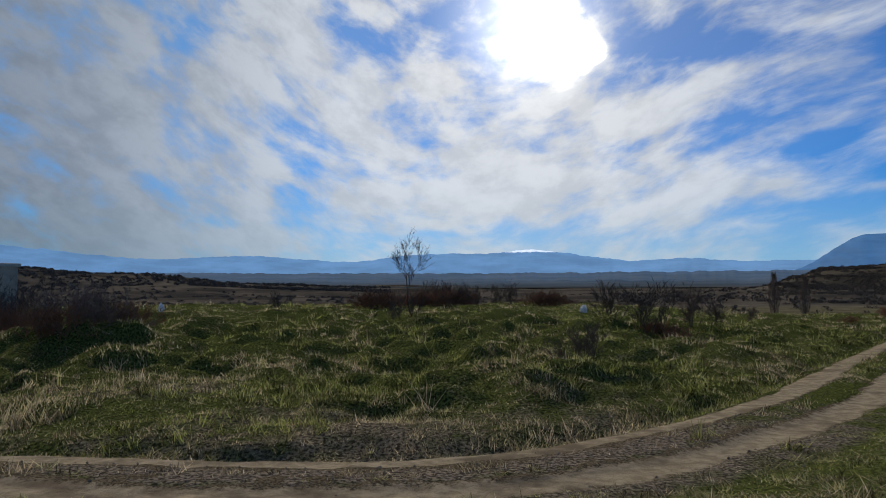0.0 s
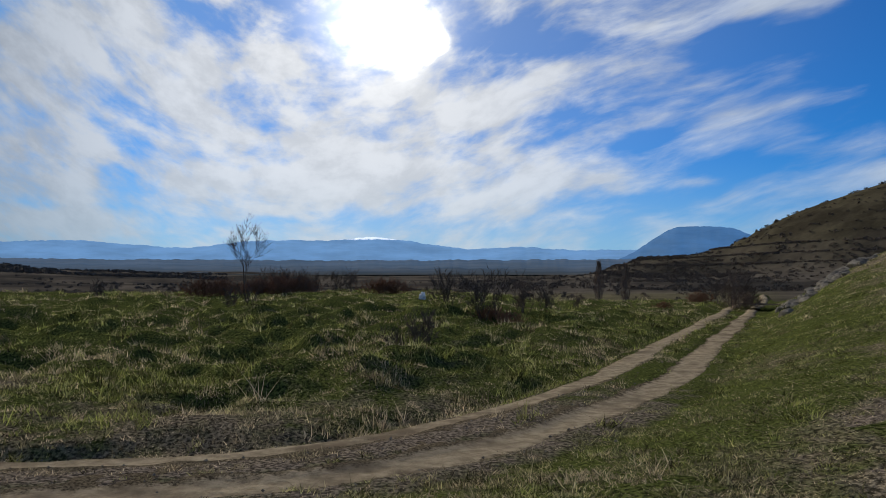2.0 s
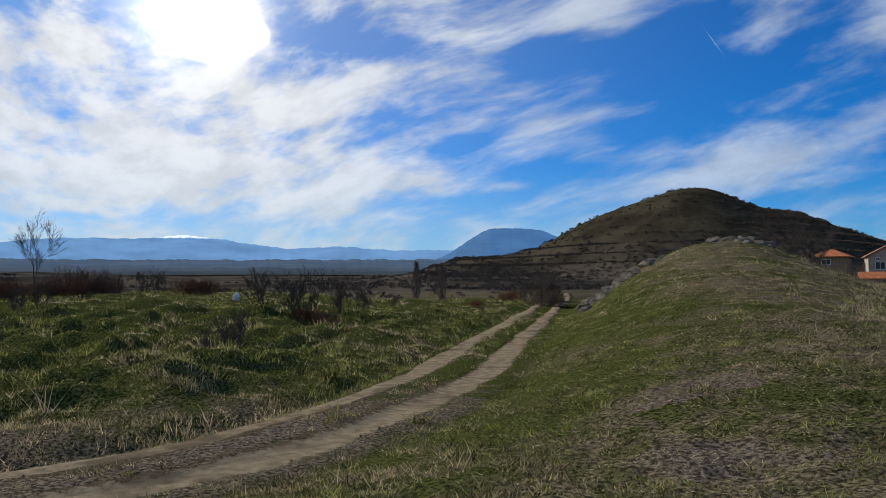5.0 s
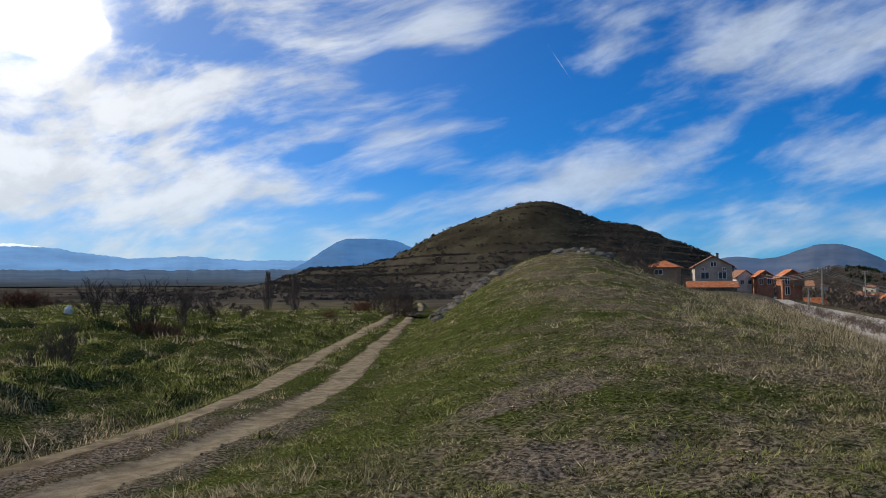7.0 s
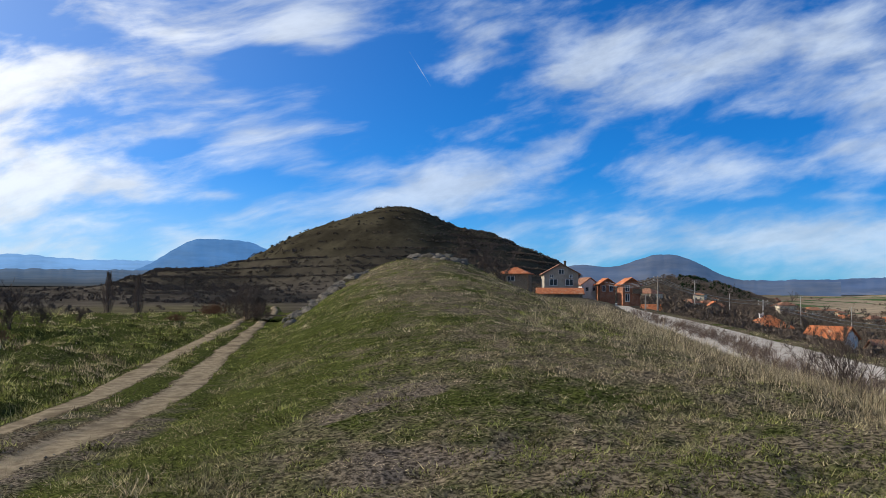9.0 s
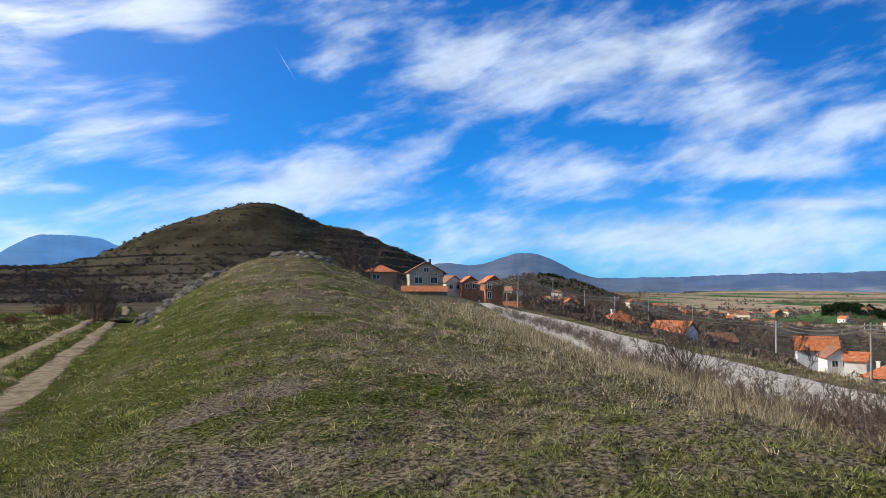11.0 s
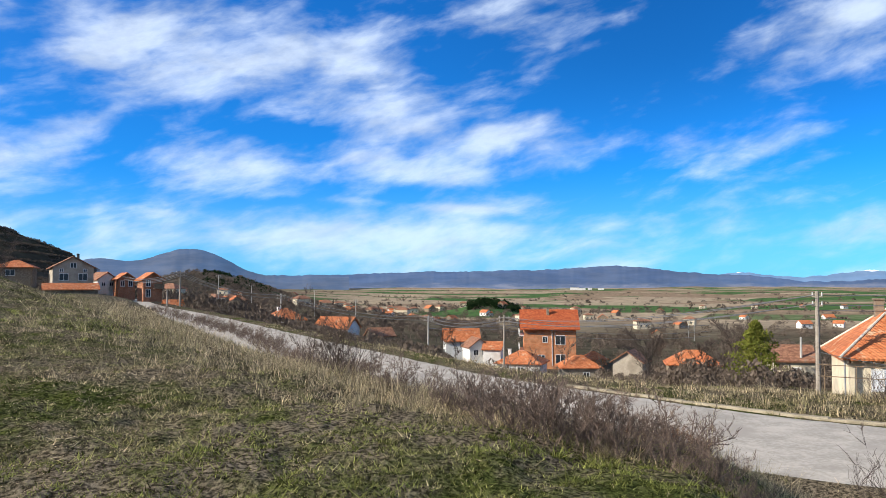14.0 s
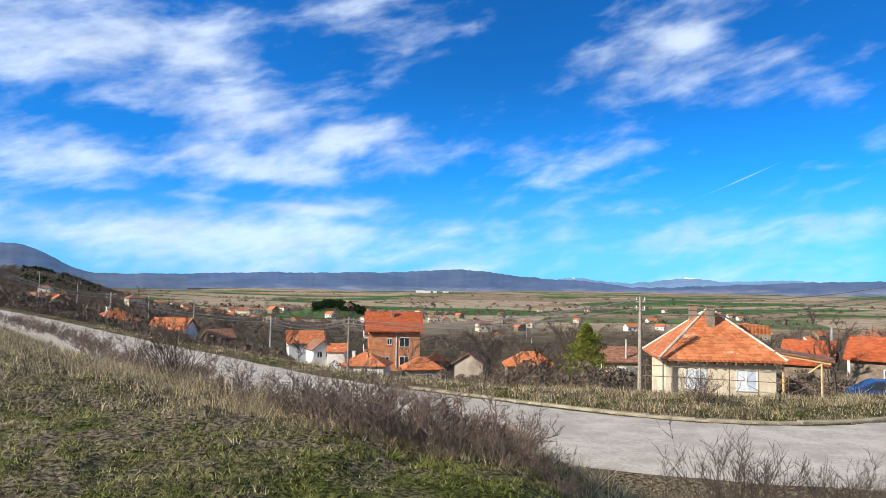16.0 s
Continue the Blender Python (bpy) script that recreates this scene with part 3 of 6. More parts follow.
def farm_track():
    """One strip of trodden soil with two worn wheel ruts and a rough crown between them; its edges dip under the turf."""
    seg = np.concatenate([[0], np.cumsum(np.linalg.norm(np.diff(TRACK_LINE, axis=0), axis=1))])
    s = np.arange(0, seg[-1], 0.22)
    p = np.stack([np.interp(s, seg, TRACK_LINE[:, 0]), np.interp(s, seg, TRACK_LINE[:, 1])], 1)
    keep = np.hypot(p[:, 0], p[:, 1]) < 110
    p, s = p[keep], s[keep]
    for _ in range(6):
        p[1:-1] = (p[:-2] + 2 * p[1:-1] + p[2:]) / 4
    tan = np.gradient(p, axis=0)
    tan /= np.linalg.norm(tan, axis=1)[:, None]
    nor = np.stack([tan[:, 1], -tan[:, 0]], 1)
    f = np.linspace(0, 1, 38)
    lo = -2.0 + 0.5 * (vnoise(s, s * 0, 0.9, 3) - 0.5) + 0.5 * (vnoise(s, s * 0, 3.5, 4) - 0.5)
    hi = 1.7 + 0.5 * (vnoise(s, s * 0, 0.8, 5) - 0.5) + 0.5 * (vnoise(s, s * 0, 3.1, 6) - 0.5)
    off = lo[:, None] * (1 - f) + hi[:, None] * f
    x, y = p[:, 0:1] + nor[:, 0:1] * off, p[:, 1:2] + nor[:, 1:2] * off
    near_ = np.hypot(x, y)
    rut = rut_depth(x.ravel(), y.ravel(), off.ravel()).reshape(x.shape)
    rough = (vnoise(x, y, 0.16, 14) - 0.5) * 0.05 + (vnoise(x, y, 0.45, 15) - 0.5) * 0.06
    lift = -0.085 + 0.125 * rut ** 0.5 + rough * (1 - 0.75 * rut) + 0.0010 * near_ * rut
    lift = lift + np.interp(near_, [14, 26], [0.065, 0.0]) * np.exp(-((off + 0.15) / 0.85) ** 4) * (1 - rut)
    z = land(x.ravel(), y.ravel()).reshape(x.shape) + lift
    ob = mesh_object("dirt_track", np.stack([x.ravel(), y.ravel(), z.ravel()], 1), sheet_faces(len(p), len(f))[:, ::-1], TRACK)
    ob.data.attributes.new("rut", "FLOAT", "POINT").data.foreach_set("value", np.clip(rut, 0, 1).ravel().astype(np.float32))
    return tagged(ob, "sandy farm track with two worn wheel ruts", "track", kind="structure")


farm_track()

# ---- far mountains ----


def mountain(name, az0, az1, d, crest, mat, label, deep=500, wild=0.06, foot=-0.8, folded=0.06):
    """A range whose crest stands crest(az) degrees above eye level at distance d."""
    az = np.arange(az0, az1 + 0.01, 0.12)
    el = np.array([crest(a) for a in az]) + wild * (vnoise(az, az * 0, 0.7, 2) - 0.5) + wild * 0.6 * (vnoise(az, az * 0, 0.22, 3) - 0.5)
    f = np.linspace(0, 1, 22)
    dist = d - deep * (1 - f)
    base = EYE + d * math.tan(radians(foot))
    top = EYE + d * np.tan(np.radians(el))
    shape = f ** 1.25
    z = base + (top[:, None] - base) * shape[None]
    a2, d2 = np.radians(az)[:, None], dist[None] + 0 * az[:, None]
    folds = (vnoise(az[:, None] * 1.0 + f[None] * 0.8, f[None] * 3 + 0 * az[:, None], 0.8, 5) - 0.5) * np.sin(f * math.pi)[None]
    z = z + folds * (top[:, None] - base) * folded
    v = np.stack([d2 * np.sin(a2), d2 * np.cos(a2), z], -1).reshape(-1, 3)
    ob = mesh_object(name, v, sheet_faces(len(az), len(f)), mat)
    return tagged(ob, label, "mountain", kind="structure")


def bump(a, c, h, w, p=2.0):
    return h * math.exp(-abs((a - c) / w) ** p)


# each glow colour is painted haze of the distance; the land gives no light
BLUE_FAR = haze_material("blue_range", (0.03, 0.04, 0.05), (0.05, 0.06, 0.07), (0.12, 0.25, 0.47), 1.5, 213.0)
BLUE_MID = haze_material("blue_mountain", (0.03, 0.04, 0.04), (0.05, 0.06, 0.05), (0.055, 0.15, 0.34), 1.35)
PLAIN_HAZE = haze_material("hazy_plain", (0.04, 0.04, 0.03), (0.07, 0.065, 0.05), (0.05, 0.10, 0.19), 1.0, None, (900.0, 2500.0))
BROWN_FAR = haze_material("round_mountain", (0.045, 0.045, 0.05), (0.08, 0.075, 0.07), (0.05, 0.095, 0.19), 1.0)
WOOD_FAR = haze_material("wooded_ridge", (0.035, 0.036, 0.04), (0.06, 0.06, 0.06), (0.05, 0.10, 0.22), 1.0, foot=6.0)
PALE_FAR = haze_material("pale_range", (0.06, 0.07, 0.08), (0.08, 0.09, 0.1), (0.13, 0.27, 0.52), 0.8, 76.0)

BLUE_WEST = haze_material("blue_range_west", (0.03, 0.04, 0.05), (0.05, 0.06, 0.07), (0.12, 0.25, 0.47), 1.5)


def long_crest(a):
    return 2.05 + bump(a, -32, 1.05, 8) + bump(a, -14, 0.5, 5) + bump(a, 3.6, 0.74, 8.6, 5.0) + bump(a, 6.6, 0.26, 2.2) + bump(a, 17.2, 0.28, 2.4)


mountain("mountain", -52, -10, 4300, long_crest, BLUE_WEST, "long hazy blue range without snow", 700, 0.1)
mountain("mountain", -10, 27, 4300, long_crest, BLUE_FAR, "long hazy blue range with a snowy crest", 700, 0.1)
# added strip that carries the plain's haze as emission
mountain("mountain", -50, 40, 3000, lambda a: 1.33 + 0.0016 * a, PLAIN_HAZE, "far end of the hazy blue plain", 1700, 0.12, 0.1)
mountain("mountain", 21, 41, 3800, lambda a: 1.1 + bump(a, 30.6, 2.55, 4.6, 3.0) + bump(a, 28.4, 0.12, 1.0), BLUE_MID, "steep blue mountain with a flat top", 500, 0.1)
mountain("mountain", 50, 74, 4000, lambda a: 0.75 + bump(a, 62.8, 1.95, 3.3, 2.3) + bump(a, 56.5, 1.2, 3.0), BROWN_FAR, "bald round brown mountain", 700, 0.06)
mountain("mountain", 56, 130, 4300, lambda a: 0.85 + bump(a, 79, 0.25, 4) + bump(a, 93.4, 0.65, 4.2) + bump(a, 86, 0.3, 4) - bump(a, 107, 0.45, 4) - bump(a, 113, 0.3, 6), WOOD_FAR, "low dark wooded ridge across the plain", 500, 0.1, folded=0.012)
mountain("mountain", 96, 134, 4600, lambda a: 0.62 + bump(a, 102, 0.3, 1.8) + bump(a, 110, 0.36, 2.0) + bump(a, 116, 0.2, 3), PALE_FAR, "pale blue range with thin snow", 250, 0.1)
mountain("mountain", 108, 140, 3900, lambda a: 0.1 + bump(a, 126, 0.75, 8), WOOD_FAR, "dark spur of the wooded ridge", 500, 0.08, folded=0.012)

# ---- helpers for things ----


def spot(az, d):
    a = radians(az)
    return d * math.sin(a), d * math.cos(a)


def root(name, x, y, z, yaw, label, category, group="", kind=""):
    ob = new(name)
    ob.empty_display_size = 0.3
    ob.matrix_basis = pose(x, y, z, 0, 0, yaw)
    return tagged(ob, label, category, group, kind)


def part(name, bm, mat, parent, label=""):
    me = bpy.data.meshes.new(name)
    bmesh.ops.recalc_face_normals(bm, faces=bm.faces)
    bm.to_mesh(me)
    bm.free()
    for m in mat if isinstance(mat, (list, tuple)) else [mat]:
        me.materials.append(m)
    ob = new(name, me)
    ob.parent = parent
    return tagged(ob, label)


def box(bm, x0, y0, z0, x1, y1, z1, bevel=0.0):
    made = bmesh.ops.create_cube(bm, size=1)
    vs = made["verts"]
    for v in vs:
        v.co = Vector((x0 + (v.co.x + 0.5) * (x1 - x0), y0 + (v.co.y + 0.5) * (y1 - y0), z0 + (v.co.z + 0.5) * (z1 - z0)))
    if bevel:
        es = list({e for v in vs for e in v.link_edges})
        bmesh.ops.bevel(bm, geom=es, offset=bevel, segments=1, affect="EDGES")
    return vs


def prism(bm, poly, y0, y1):
    """A solid from an outline in x, z between two depths."""
    a = [bm.verts.new((x, y0, z)) for x, z in poly]
    b = [bm.verts.new((x, y1, z)) for x, z in poly]
    bm.faces.new(a)
    bm.faces.new(b[::-1])
    for i in range(len(a)):
        j = (i + 1) % len(a)
        bm.faces.new((a[i], b[i], b[j], a[j]))


def tube(bm, p, q, r0, r1, sides=8):
    p, q = Vector(p), Vector(q)
    t = (q - p).normalized()
    s = t.cross(Vector((0.3, 0.9, 0.2))).normalized()
    w = t.cross(s)
    rows = []
    for c, r in ((p, r0), (q, r1)):
        rows.append([bm.verts.new(c + (s * math.cos(k * math.tau / sides) + w * math.sin(k * math.tau / sides)) * r) for k in range(sides)])
    for k in range(sides):
        j = (k + 1) % sides
        bm.faces.new((rows[0][k], rows[0][j], rows[1][j], rows[1][k]))
    bm.faces.new(rows[0][::-1])
    bm.faces.new(rows[1])


# ---- building materials ----


def roof_material(name, a, b, stain):
    m, t, bs = material(name, 0.85)
    p = coords(t)
    x, y, z = t.split(p)
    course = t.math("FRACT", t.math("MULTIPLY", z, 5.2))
    pan = t.math("ABSOLUTE", t.math("SINE", t.math("MULTIPLY", t.math("ADD", x, y), 13.0)))
    n = t.noise(p, 2.2, 6, 0.65)
    cell = t.t.nodes.new("ShaderNodeTexVoronoi")
    t.put(cell.inputs["Vector"], t.xyz(t.math("MULTIPLY", x, 3.6), t.math("MULTIPLY", y, 3.6), t.math("MULTIPLY", z, 5.2)))
    cell.inputs["Scale"].default_value = 1.0
    c = t.mix(t.ramp(t.math("ADD", t.math("MULTIPLY", n, 0.6), t.math("MULTIPLY", t.split(cell.outputs["Color"])[0], 0.4)), 0.3, 0.7), a, b)
    c = t.mix(t.ramp(t.noise(p, 0.9, 6, 0.7), 0.56, 0.66), c, stain)
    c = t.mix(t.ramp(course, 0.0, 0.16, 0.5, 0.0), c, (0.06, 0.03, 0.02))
    t.put(bs.inputs["Base Color"], c)
    relief(t, bs, t.math("ADD", t.math("MULTIPLY", pan, 0.5), course), 0.8, 0.06)
    return m


def brick_material(name, a, b, joint):
    m, t, bs = material(name, 0.9)
    p = coords(t)
    x, y, z = t.split(p)
    n = t.t.nodes.new("ShaderNodeTexBrick")
    t.put(n.inputs["Vector"], t.xyz(t.math("ADD", x, y), z, 0.0))
    n.inputs["Scale"].default_value = 1.0
    n.inputs["Brick Width"].default_value, n.inputs["Row Height"].default_value, n.inputs["Mortar Size"].default_value = 0.34, 0.2, 0.016
    n.inputs["Color1"].default_value, n.inputs["Color2"].default_value, n.inputs["Mortar"].default_value = (*a, 1), (*b, 1), (*joint, 1)
    c = t.mix(1.0, n.outputs["Color"], t.ramp(t.noise(p, 1.1, 5), 0.25, 0.75, 0.7, 1.15), "MULTIPLY")
    t.put(bs.inputs["Base Color"], c)
    relief(t, bs, n.outputs["Fac"], -0.4, 0.01)
    return m


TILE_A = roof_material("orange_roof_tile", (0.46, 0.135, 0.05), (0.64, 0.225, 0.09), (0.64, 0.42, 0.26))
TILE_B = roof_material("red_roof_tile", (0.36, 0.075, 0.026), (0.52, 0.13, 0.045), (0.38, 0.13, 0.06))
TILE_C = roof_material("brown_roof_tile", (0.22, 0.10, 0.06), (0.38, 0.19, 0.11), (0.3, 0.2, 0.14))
CREAM = speckled("cream_plaster", (0.62, 0.53, 0.38), (0.74, 0.65, 0.49), 0.9, 0.95, 0.2, (0.5, 0.44, 0.34))
WHITE = speckled("white_plaster", (0.66, 0.65, 0.62), (0.8, 0.79, 0.76), 0.9, 0.95, 0.2, (0.55, 0.53, 0.49))
GREY = speckled("grey_render", (0.36, 0.31, 0.25), (0.48, 0.42, 0.34), 0.9, 0.95, 0.3, (0.28, 0.24, 0.19))
STONE = speckled("old_stone_wall", (0.17, 0.13, 0.095), (0.34, 0.28, 0.21), 3.0, 0.95, 0.7, (0.26, 0.2, 0.14))
BRICK = brick_material("hollow_brick", (0.56, 0.20, 0.085), (0.66, 0.27, 0.125), (0.48, 0.34, 0.23))
# darker copy of BRICK, with the shade on unlit fronts put into its colour
SHADED_BRICK = brick_material("shaded_brick", (0.36, 0.135, 0.07), (0.46, 0.19, 0.105), (0.36, 0.27, 0.2))
MORTAR = speckled("ridge_mortar", (0.55, 0.47, 0.38), (0.75, 0.68, 0.58), 3.0, 0.95, 0.4)
FRAME = speckled("white_window_frame", (0.72, 0.72, 0.7), (0.82, 0.82, 0.8), 5.0, 0.5, 0.05)
TIMBER = speckled("weathered_timber", (0.15, 0.10, 0.06), (0.28, 0.2, 0.13), 6.0, 0.85, 0.3)
PINE_WOOD = speckled("fresh_timber", (0.6, 0.42, 0.19), (0.72, 0.53, 0.27), 4.0, 0.7, 0.1)
POLE_WOOD = speckled("pole_wood", (0.26, 0.22, 0.18), (0.42, 0.37, 0.31), 5.0, 0.9, 0.3)
CONCRETE = speckled("pole_concrete", (0.38, 0.36, 0.32), (0.52, 0.5, 0.46), 3.0, 0.9, 0.2)
PORCELAIN = speckled("insulator", (0.5, 0.48, 0.44), (0.66, 0.64, 0.6), 9.0, 0.25, 0.05)
CABLE = speckled("cable", (0.12, 0.12, 0.12), (0.2, 0.2, 0.2), 9.0, 0.5, 0.05)
TIN = speckled("sheet_metal", (0.4, 0.42, 0.45), (0.6, 0.62, 0.64), 2.0, 0.4, 0.2, metal=0.7)
BLIND = speckled("blue_blind", (0.42, 0.50, 0.60), (0.58, 0.65, 0.74), 2.0, 0.9, 0.2)
CURTAIN = speckled("curtain", (0.62, 0.66, 0.72), (0.8, 0.82, 0.85), 3.0, 0.9, 0.2)


def glass_material():
    m, t, b = material("window_glass", 0.06)
    b.inputs["Base Color"].default_value = (0.03, 0.04, 0.05, 1)
    b.inputs["Specular IOR Level"].default_value = 0.5
    b.inputs["Alpha"].default_value = 1.0
    return m


GLASS = glass_material()


def window(house, x, y, z, w, h, curtain=False, face=-1):
    """A framed two-light window set in the wall whose outer face is at y."""
    bm = bmesh.new()
    f, o = 0.09, face
    box(bm, x - w / 2 - f, y + o * 0.05, z - f, x - w / 2, y - o * 0.04, z + h + f)
    box(bm, x + w / 2, y + o * 0.05, z - f, x + w / 2 + f, y - o * 0.04, z + h + f)
    box(bm, x - w / 2, y + o * 0.05, z + h, x + w / 2, y - o * 0.04, z + h + f)
    box(bm, x - w / 2 - 0.06, y + o * 0.09, z - f, x + w / 2 + 0.06, y - o * 0.04, z)
    box(bm, x - 0.04, y + o * 0.045, z, x + 0.04, y - o * 0.04, z + h)
    wd = part("window", bm, FRAME, house, "white framed window")
    bm = bmesh.new()
    box(bm, x - w / 2, y + o * 0.02, z, x - 0.04, y - o * 0.03, z + h)
    part("pane", bm, CURTAIN if curtain else GLASS, wd)
    bm = bmesh.new()
    box(bm, x + 0.04, y + o * 0.02, z, x + w / 2, y - o * 0.03, z + h)
    part("pane", bm, BLIND if curtain else GLASS, wd)
    return wd


def hip_roof(bm, w, dp, z0, rh, over, ridge):
    """A hipped roof with a thick eave; ridge is its ridge's length along x (0: a pyramid)."""
    x, y, r, th = w / 2 + over, dp / 2 + over, ridge / 2, 0.14
    lo = [bm.verts.new(p) for p in ((-x, -y, z0 - th), (x, -y, z0 - th), (x, y, z0 - th), (-x, y, z0 - th))]
    up = [bm.verts.new(p) for p in ((-x, -y, z0), (x, -y, z0), (x, y, z0), (-x, y, z0))]
    a, b = bm.verts.new((-r - 0.02, 0, z0 + rh)), bm.verts.new((r + 0.02, 0, z0 + rh))
    bm.faces.new(lo[::-1])
    for i in range(4):
        j = (i + 1) % 4
        bm.faces.new((lo[i], lo[j], up[j], up[i]))
    bm.faces.new((up[0], up[1], b, a))
    bm.faces.new((up[1], up[2], b))
    bm.faces.new((up[2], up[3], a, b))
    bm.faces.new((up[3], up[0], a))


def gable_roof(bm, w, dp, z0, rh, over, along="x"):
    """Two slabs meeting at a ridge that runs along x or y."""
    th = 0.16
    if along == "x":
        half = dp / 2 + over
        k = rh / (dp / 2)
        pts = [(-half, z0 - k * over), (0, z0 + rh), (half, z0 - k * over), (half, z0 - k * over + th), (0, z0 + rh + th * 1.2), (-half, z0 - k * over + th)]
        a = [bm.verts.new((-w / 2 - over, y, z)) for y, z in pts]
        b = [bm.verts.new((w / 2 + over, y, z)) for y, z in pts]
    else:
        half = w / 2 + over
        k = rh / (w / 2)
        pts = [(-half, z0 - k * over), (0, z0 + rh), (half, z0 - k * over), (half, z0 - k * over + th), (0, z0 + rh + th * 1.2), (-half, z0 - k * over + th)]
        a = [bm.verts.new((x, -dp / 2 - over, z)) for x, z in pts]
        b = [bm.verts.new((x, dp / 2 + over, z)) for x, z in pts]
    for f in ((0, 1, 4, 5), (1, 2, 3, 4)):
        bm.faces.new([a[i] for i in f])
        bm.faces.new([b[i] for i in f[::-1]])
    for i in range(6):
        j = (i + 1) % 6
        bm.faces.new((a[i], a[j], b[j], b[i]))


def caps(bm, p, q, n, r=0.08):
    """Ridge tiles bedded in mortar, end to end."""
    p, q = Vector(p), Vector(q)
    for i in range(n):
        a, b = p.lerp(q, i / n), p.lerp(q, (i + 0.94) / n)
        tube(bm, a, b, r, r * 0.82, 6)


def house(az, d, el_base, w, dp, wall_h, rh, yaw, wall, tile, label, kind="gable_x", over=0.45, wins=(), chimneys=(), group="village houses", capped=False, curtains=False):
    """A village house; its front (local -y) turns to the knoll, then by yaw degrees."""
    x, y = spot(az, d)
    z = EYE + d * math.tan(radians(el_base))
    h = root("house", x, y, z, -az + yaw, label, "house", group)
    bm = bmesh.new()
    deep = max(1.0, z - land_z(x, y) + 1.2)
    if kind == "gable_y":
        prism(bm, [(-w / 2, -deep), (w / 2, -deep), (w / 2, wall_h), (0, wall_h + rh - 0.02), (-w / 2, wall_h)], -dp / 2, dp / 2)
    elif kind == "gable_x":
        prism(bm, [(-dp / 2, -deep), (dp / 2, -deep), (dp / 2, wall_h), (0, wall_h + rh - 0.02), (-dp / 2, wall_h)], -w / 2, w / 2)
        bmesh.ops.rotate(bm, verts=bm.verts, cent=(0, 0, 0), matrix=Matrix.Rotation(radians(90), 3, "Z"))
    else:
        box(bm, -w / 2, -dp / 2, -deep, w / 2, dp / 2, wall_h)
    part("wall", bm, wall, h)
    bm = bmesh.new()
    if kind == "hip":
        hip_roof(bm, w, dp, wall_h + 0.12, rh, over, max(0.0, w - dp) + 0.4)
    else:
        gable_roof(bm, w, dp, wall_h, rh, over, kind[-1])
    roof = part("roof", bm, tile, h)
    if capped:
        bm = bmesh.new()
        X, Y, Z, R = w / 2 + over, dp / 2 + over, wall_h + 0.14, (max(0.0, w - dp) + 0.4) / 2
        caps(bm, (-R, 0, Z + rh), (R, 0, Z + rh), max(2, int(R * 5)))
        for sx in (-1, 1):
            for sy in (-1, 1):
                caps(bm, (sx * X, sy * Y, Z), (sx * R, 0, Z + rh), 16)
        part("ridge_cap", bm, MORTAR, roof, "pale mortared ridge tiles")
    for c in chimneys:
        bm = bmesh.new()
        cx, cy, cz, ch = c
        box(bm, cx - 0.25, cy - 0.25, cz - 0.9, cx + 0.25, cy + 0.25, cz + ch, 0.02)
        box(bm, cx - 0.32, cy - 0.32, cz + ch, cx + 0.32, cy + 0.32, cz + ch + 0.1, 0.02)
        part("chimney", bm, STONE if wall is not WHITE else WHITE, h)
    for wx, wz, ww, wh in wins:
        window(h, wx, -dp / 2 - 0.0, wz, ww, wh, curtains)
    return h


# ---- the village ----
big = house(111.3, 54, -7.0, 6.4, 7.0, 2.45, 2.9, 11, CREAM, TILE_A, "cream cottage with a hipped orange tile roof beside the road", "hip", 0.55,
            ((-1.5, 0.75, 1.1, 1.1), (1.5, 0.75, 1.1, 1.1)), ((-0.9, 0.6, 5.0, 0.75), (-0.15, -1.2, 4.55, 1.15)), "", True, True)
bm = bmesh.new()
prism(bm, [(-1.7, 3.9), (1.6, 3.9), (1.3, 4.45), (-1.4, 4.5)], 0, 3.2)
bmesh.ops.translate(bm, verts=bm.verts, vec=(2.6, 0.6, 0))
part("rear_roof", bm, TILE_A, big, "patched tile roof of the back wing")
bm = bmesh.new()
tube(bm, (-3.45, -3.6, 2.35), (-3.45, -3.6, -0.6), 0.05, 0.05)
part("downpipe", bm, TIN, big)
for k in range(12):
    bm = bmesh.new()
    box(bm, -3.2 + k * 0.56, -4.0, 2.28, -3.1 + k * 0.56, -3.46, 2.38)
    part("rafter_end", bm, TIMBER, big)
lean = root("porch", *spot(117.0, 53), EYE + 53 * math.tan(radians(-6.4)), -117, "lean-to porch of fresh yellow timber beside the cottage", "porch")
for nm, a, b, r in (("post", (-0.9, -1.5, -0.6), (-0.9, -1.5, 2.2), 0.07), ("post", (1.2, -1.5, -0.6), (1.2, -1.5, 1.75), 0.07), ("beam", (-1.2, -1.5, 2.25), (1.7, -1.5, 1.8), 0.09), ("brace", (0.5, -1.5, 1.2), (1.25, -1.5, 1.8), 0.05)):
    bm = bmesh.new()
    tube(bm, a, b, r, r, 6)
    part(nm, bm, PINE_WOOD, lean)
bm = bmesh.new()
prism(bm, [(-1.4, 2.34), (1.9, 1.86), (1.9, 1.96), (-1.4, 2.44)], -1.7, 1.5)
part("porch_roof", bm, TILE_C, lean)

brick = house(88.75, 150, -5.6, 9.6, 9.0, 7.1, 3.0, 3, BRICK, TILE_B, "tall unplastered red brick house with a red tile roof", "gable_x", 0.75,
              ((1.9, 3.9, 1.7, 1.6), (-0.9, 4.3, 0.8, 1.0), (1.9, 0.4, 1.6, 1.6), (-1.6, 0.4, 1.2, 1.5)), ((-0.2, -1.3, 9.3, 1.2), (1.6, 0.3, 9.9, 0.7)))
bm = bmesh.new()
box(bm, -5.7, -4.2, 2.6, -4.8, 3.5, 2.8)
